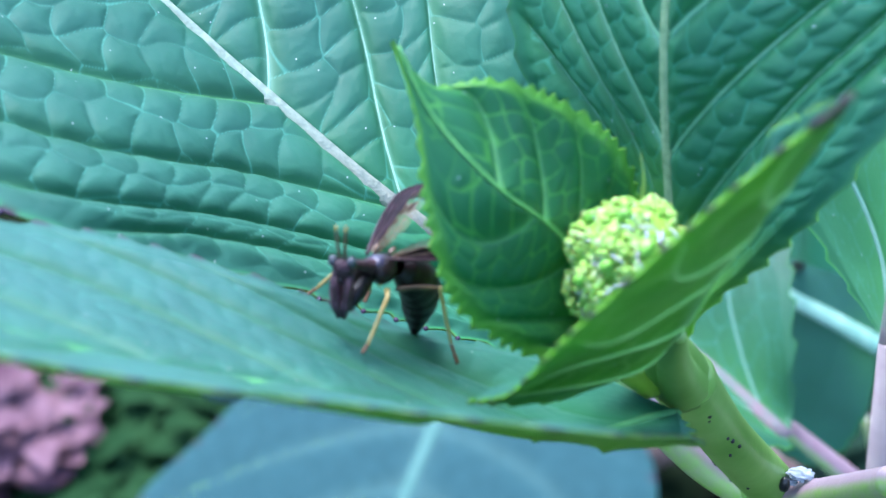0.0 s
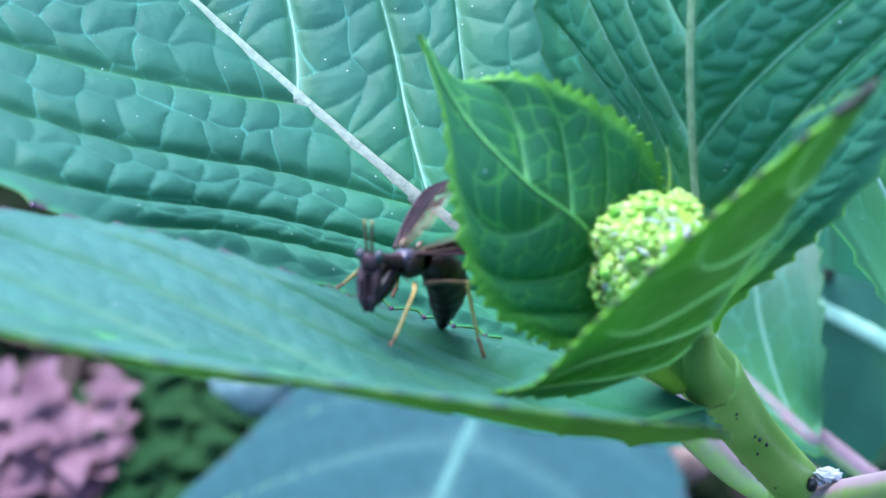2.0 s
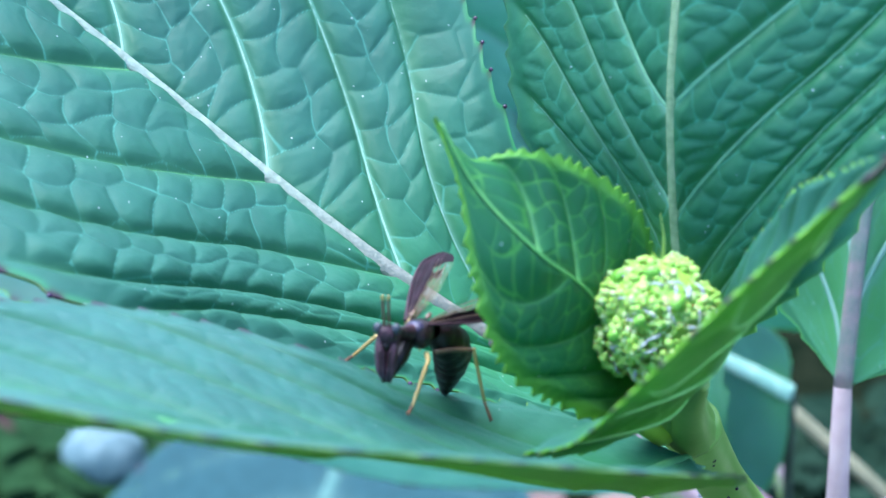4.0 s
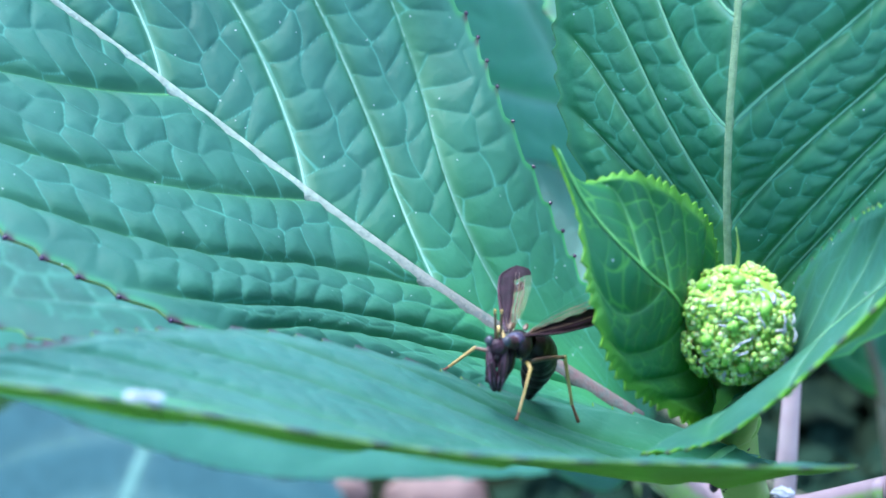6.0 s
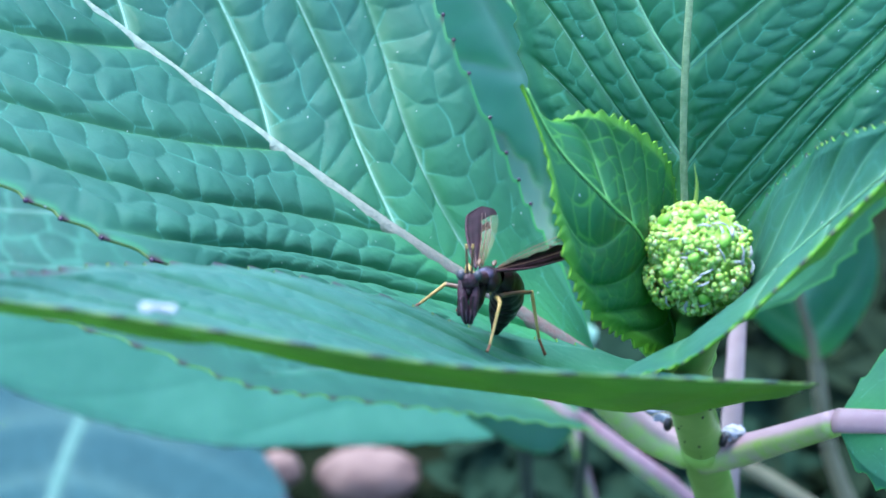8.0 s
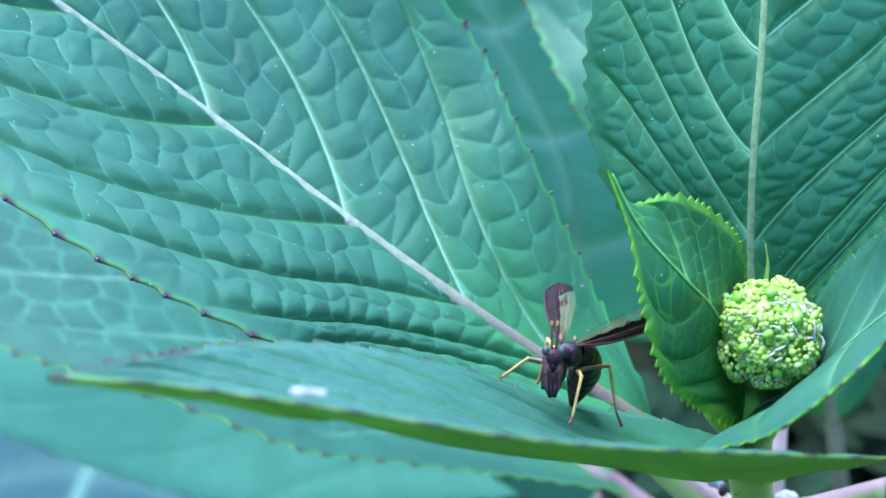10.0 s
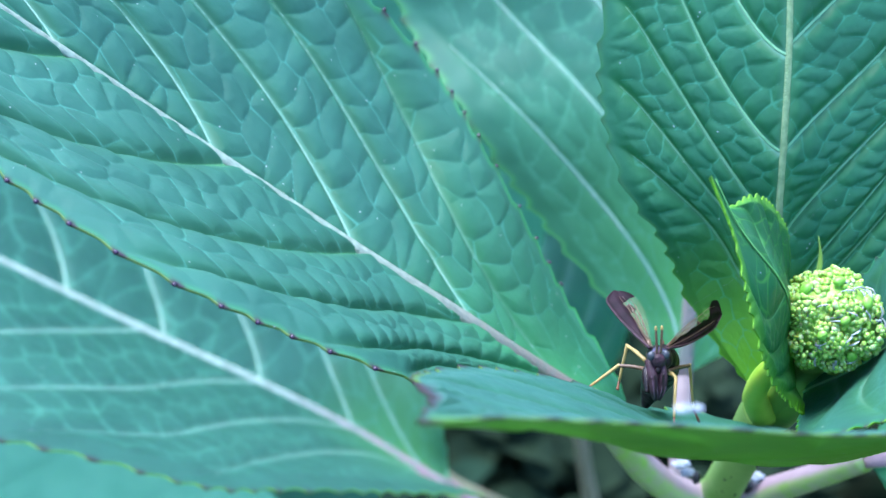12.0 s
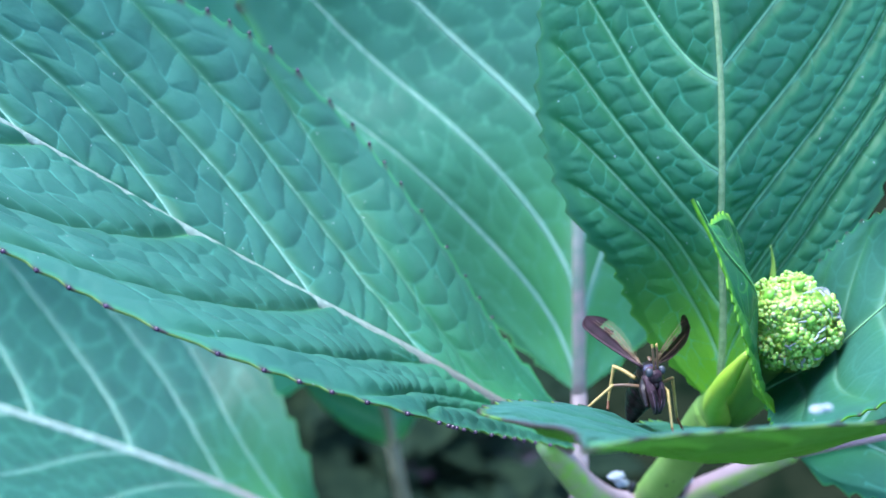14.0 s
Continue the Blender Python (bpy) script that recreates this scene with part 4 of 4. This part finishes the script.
# abdomen: swollen, ringed, hanging down to a point
def abdomen():
    us = np.linspace(0, 1, 60)
    c = spline([rel(p) for p in ((-22.0, 0.8, -5.0), (-21.0, 2.0, -7.2), (-20.8, 3.2, -9.8), (-21.4, 3.6, -12.8), (-22.2, 3.4, -16.4))], us)
    r = np.interp(us, [0, 0.1, 0.3, 0.48, 0.66, 0.82, 0.94, 1], [0.9, 1.65, 2.2, 2.3, 1.95, 1.25, 0.6, 0.06])
    r = r * (1 + 0.06 * np.abs(np.sin(us * np.pi * 7)))
    t = unit(np.gradient(c, axis=0))
    a = unit(np.cross(t, [0.2, 1, 0.1]))
    b = np.cross(a, t)
    s = 24
    ang = np.linspace(0, 2 * np.pi, s, endpoint=False)
    ring = c[:, None] + r[:, None, None] * (np.cos(ang)[None, :, None] * a[:, None] * 0.86 + np.sin(ang)[None, :, None] * b[:, None] * 1.05)
    i, j = np.meshgrid(np.arange(59), np.arange(s), indexing="ij")
    q = np.stack([i * s + j, i * s + (j + 1) % s, (i + 1) * s + (j + 1) % s, (i + 1) * s + j], -1).reshape(-1, 4)
    mesh_object("abdomen", ring.reshape(-1, 3), q, [CHITIN], insect)


abdomen()
lump("thorax", (-23.2, -0.6, -4.2), ((1.5, 0, 0), (-0.2, 2.0, -0.6), (0, 0.4, 1.5)), CHITIN, None, 14, 0.05)
lump("scutum", (-23.6, -1.3, -2.9), ((1.1, 0, 0), (0, 1.0, 0), (0, 0, 0.6)), SHEEN, None, 12, 0.05, "glossy blue-black back plate")
rod("prothorax", [(-23.8, -1.6, -3.2), (-24.4, -3.0, -2.1), (-25.2, -4.4, -0.9)], (0.95, 0.6, 0.65), PURPLE)
head = lump("head", (-25.5, -5.2, -0.7), ((1.0, 0, 0), (0.1, 0.75, -0.3), (-0.1, 0.3, 0.95)), PURPLE, None, 14, 0.04)
for x in (-26.45, -24.55):
    lump("eye", (x, -5.0, -0.1), ((0.52, 0, 0), (0, 0.55, 0), (0, 0, 0.62)), EYE, head, 12)
lump("mouthparts", (-25.6, -5.9, -1.8), ((0.4, 0, 0), (0, 0.35, -0.2), (0, 0.1, 0.5)), CHITIN, head, 10)
ANTENNA = []
for x in (-25.75, -25.25):
    ob = rod("antenna", [(0, 0, 0), (0, 0.2, 1.6), (0, 0.5, 3.2)] + ORIGIN, (0.17, 0.15, 0.16, 0.14), BROWN, None, 8, 14)
    tube("antenna_tip", [(0, 0.44, 2.85), (0, 0.5, 3.1), (0, 0.52, 3.35)], (0.16, 0.18, 0.1), YELLOW, ob, 8, 8)
    ANTENNA.append((ob, rel((x, -5.0, 0.3))))
# grasping forelegs folded in front of the head
for s, x in ((-1, -25.95), (1, -25.25)):
    femur = rod("foreleg", [(x + 0.4 * s, -4.2, -1.4), (x + 0.35 * s, -5.8, -2.2), (x + 0.1 * s, -6.9, -4.0), (x - 0.15 * s, -7.0, -5.4)], (0.42, 0.55, 0.5, 0.28), PURPLE, None, 12, 24, 1.2)
    for k in (-0.22, 0.2):
        tube("ridge", [rel((x + 0.35 * s + k, -6.35, -2.1)), rel((x + 0.1 * s + k, -7.42, -4.0)), rel((x - 0.12 * s + 0.6 * k, -7.35, -5.3))], (0.06, 0.09, 0.05), RIDGE, femur, 6, 14)
    rod("foreleg_shin", [(x - 0.1 * s, -7.2, -5.3), (x + 0.05 * s, -7.1, -3.6), (x + 0.25 * s, -6.4, -1.9)], (0.3, 0.26, 0.14), CHITIN, None, 8, 16)
rod("foreleg_coxa", [(-23.9, -1.9, -3.8), (-24.6, -4.2, -4.4), (-25.2, -6.2, -5.2)], (0.6, 0.85, 0.35), CHITIN, None, 12, 20)
rod("foreleg_coxa", [(-24.6, -1.9, -3.6), (-26.0, -4.0, -3.8), (-26.6, -6.2, -5.0)], (0.6, 0.75, 0.35), CHITIN, None, 12, 20)


def walking_leg(hip, knee, ankle, foot, femur_mat):
    leg = rod("leg", [hip, (np.array(hip) + knee) / 2 + (0, 0, 0.15), knee], (0.3, 0.28, 0.22), femur_mat, None, 8, 12)
    rod("shin", [knee, (np.array(knee) + ankle) / 2, ankle], (0.22, 0.2, 0.17), YELLOW, leg, 8, 12)
    rod("foot", [ankle, (np.array(ankle) + foot) / 2, foot], (0.17, 0.16, 0.22), ORANGE, leg, 8, 8)
    lump("joint", knee, ((0.25, 0, 0), (0, 0.25, 0), (0, 0, 0.25)), YELLOW, leg, 8)


walking_leg((-21.9, -1.0, -6.4), (-18.0, 1.1, -7.5), (-17.0, -0.2, -13.6), (-16.2, -1.2, -15.4), BROWN)
walking_leg((-22.3, -2.4, -5.4), (-21.9, -3.6, -5.3), (-23.1, -7.6, -8.2), (-23.4, -8.6, -8.4), YELLOW)
walking_leg((-24.9, -1.4, -5.4), (-28.2, 0.2, -5.6), (-31.2, 0.8, -9.0), (-32.3, 0.6, -9.8), BROWN)
walking_leg((-24.4, 0.6, -5.6), (-25.6, 4.4, -6.0), (-26.4, 3.2, -10.8), (-26.8, 2.4, -11.6), YELLOW)


def wing(name, front_pts, back_pts, dark_share, label):
    """A thin pleated wing: a strong brown leading band and tip, a clear trailing part, and veins."""
    n, m = 80, 44
    us, vs = np.linspace(0, 1, n), np.linspace(0, 1, m)
    front, back = spline([rel(p) for p in front_pts], us), spline([rel(p) for p in back_pts], us)
    nrm = unit(np.cross(front[-1] - front[0], back[n // 2] - front[n // 2]))
    P = front[:, None] + vs[None, :, None] * (back - front)[:, None] + nrm * 0.12 * np.sin(vs * 14)[None, :, None] * np.sin(us * np.pi)[:, None, None]
    V = np.concatenate([P.reshape(-1, 3) + nrm * 0.02, P.reshape(-1, 3) - nrm * 0.02])
    i, j = np.meshgrid(np.arange(n - 1), np.arange(m - 1), indexing="ij")
    q = np.stack([i * m + j, i * m + j + 1, (i + 1) * m + j + 1, (i + 1) * m + j], -1).reshape(-1, 4)
    u, v = us[i.ravel()], vs[j.ravel()]
    dark = v < dark_share + 0.7 * smooth((u - 0.7) / 0.12) + 0.04 * np.sin(u * 34)
    ob = mesh_object(name, V, np.concatenate([q, q[:, ::-1] + n * m]), [WINGDARK, CLEAR], insect, np.tile(np.where(dark, 0, 1), 2))
    tagged(ob, label)
    tube("wing_vein", front[::11], (0.2, 0.16, 0.1), PURPLE, ob, 6, 24)
    for k in (0.25, 0.5, 0.62, 0.78):
        line = front + k * (back - front)
        tube("wing_vein", line[3:int(n * 0.92):9], (0.06, 0.05, 0.03), BROWN, ob, 5, 20)
    return ob


wing("wing", [(-24.7, -0.4, -2.7), (-25.4, 5.0, -3.8), (-25.7, 10.0, -4.8), (-25.3, 14.0, -5.6), (-23.7, 15.8, -5.8)],
     [(-24.3, -0.2, -2.7), (-23.0, 4.0, -3.5), (-22.0, 9.0, -4.0), (-21.9, 12.6, -4.7), (-22.4, 14.8, -5.4), (-23.7, 15.8, -5.8)], 0.48, "brown-banded clear wing")
wing("wing", [(-22.7, -0.8, -2.8), (-19.0, 1.4, -4.2), (-15.4, 4.2, -5.4), (-12.4, 6.9, -6.1), (-11.1, 8.4, -5.5)],
     [(-22.4, -0.4, -2.7), (-19.6, 2.8, -2.4), (-16.0, 5.8, -2.5), (-13.3, 8.2, -3.0), (-11.8, 9.1, -3.8), (-11.1, 8.4, -5.5)], 0.48, "brown-banded clear wing")
wing("hindwing", [(-24.2, 0.2, -3.2), (-24.6, 6.0, -4.4), (-23.8, 10.6, -5.0), (-22.9, 12.0, -5.2)],
     [(-23.9, 0.4, -3.2), (-22.8, 5.0, -4.2), (-22.3, 9.0, -4.4), (-22.9, 12.0, -5.2)], 0.1, "clear hind wing with brown veins")
wing("hindwing", [(-22.4, 0.0, -3.2), (-18.4, 2.4, -4.4), (-15.2, 5.4, -5.4), (-14.2, 6.4, -5.4)],
     [(-22.2, 0.3, -3.1), (-19.0, 3.4, -3.4), (-16.0, 6.0, -3.7), (-14.2, 6.4, -5.4)], 0.1, "clear hind wing with brown veins")


for at in ((-24.2, 1.2, -3.0), (-22.5, 0.9, -3.0)):
    lump("wing_root", at, ((0.3, 0, 0), (0.1, 0.55, 0), (0, 0, 0.2)), BROWN, None, 8, 0.2)
for at, size in (((-23.9, -2.6, -4.3), 0.16), ((-23.0, -2.4, -4.9), 0.13), ((-22.6, 0.9, -4.4), 0.12)):
    lump("spot", at, ((size, 0, 0), (0, size, 0), (0, 0, size * 1.8)), YELLOW, None, 6, 0.2)


# ---- what moves ----
def motions():
    for k, (ob, at) in enumerate(ANTENNA):
        s = -1 if k == 0 else 1
        x, y, z = at * MM
        rows = []
        for t, spread, back in ((0, 5, 6), (0.5, 6, 6), (1.5, 1, 6), (3.0, 6, 4), (3.7, 1, 4), (6.0, 2, 10), (7.5, 2, 12), (10.5, 2, 12), (12.0, 3, 14), (14.0, 2, 14)):
            rows.append((t, pose(x, y, z, -back, s * spread, 0)))
        walk(ob, rows)


motions()
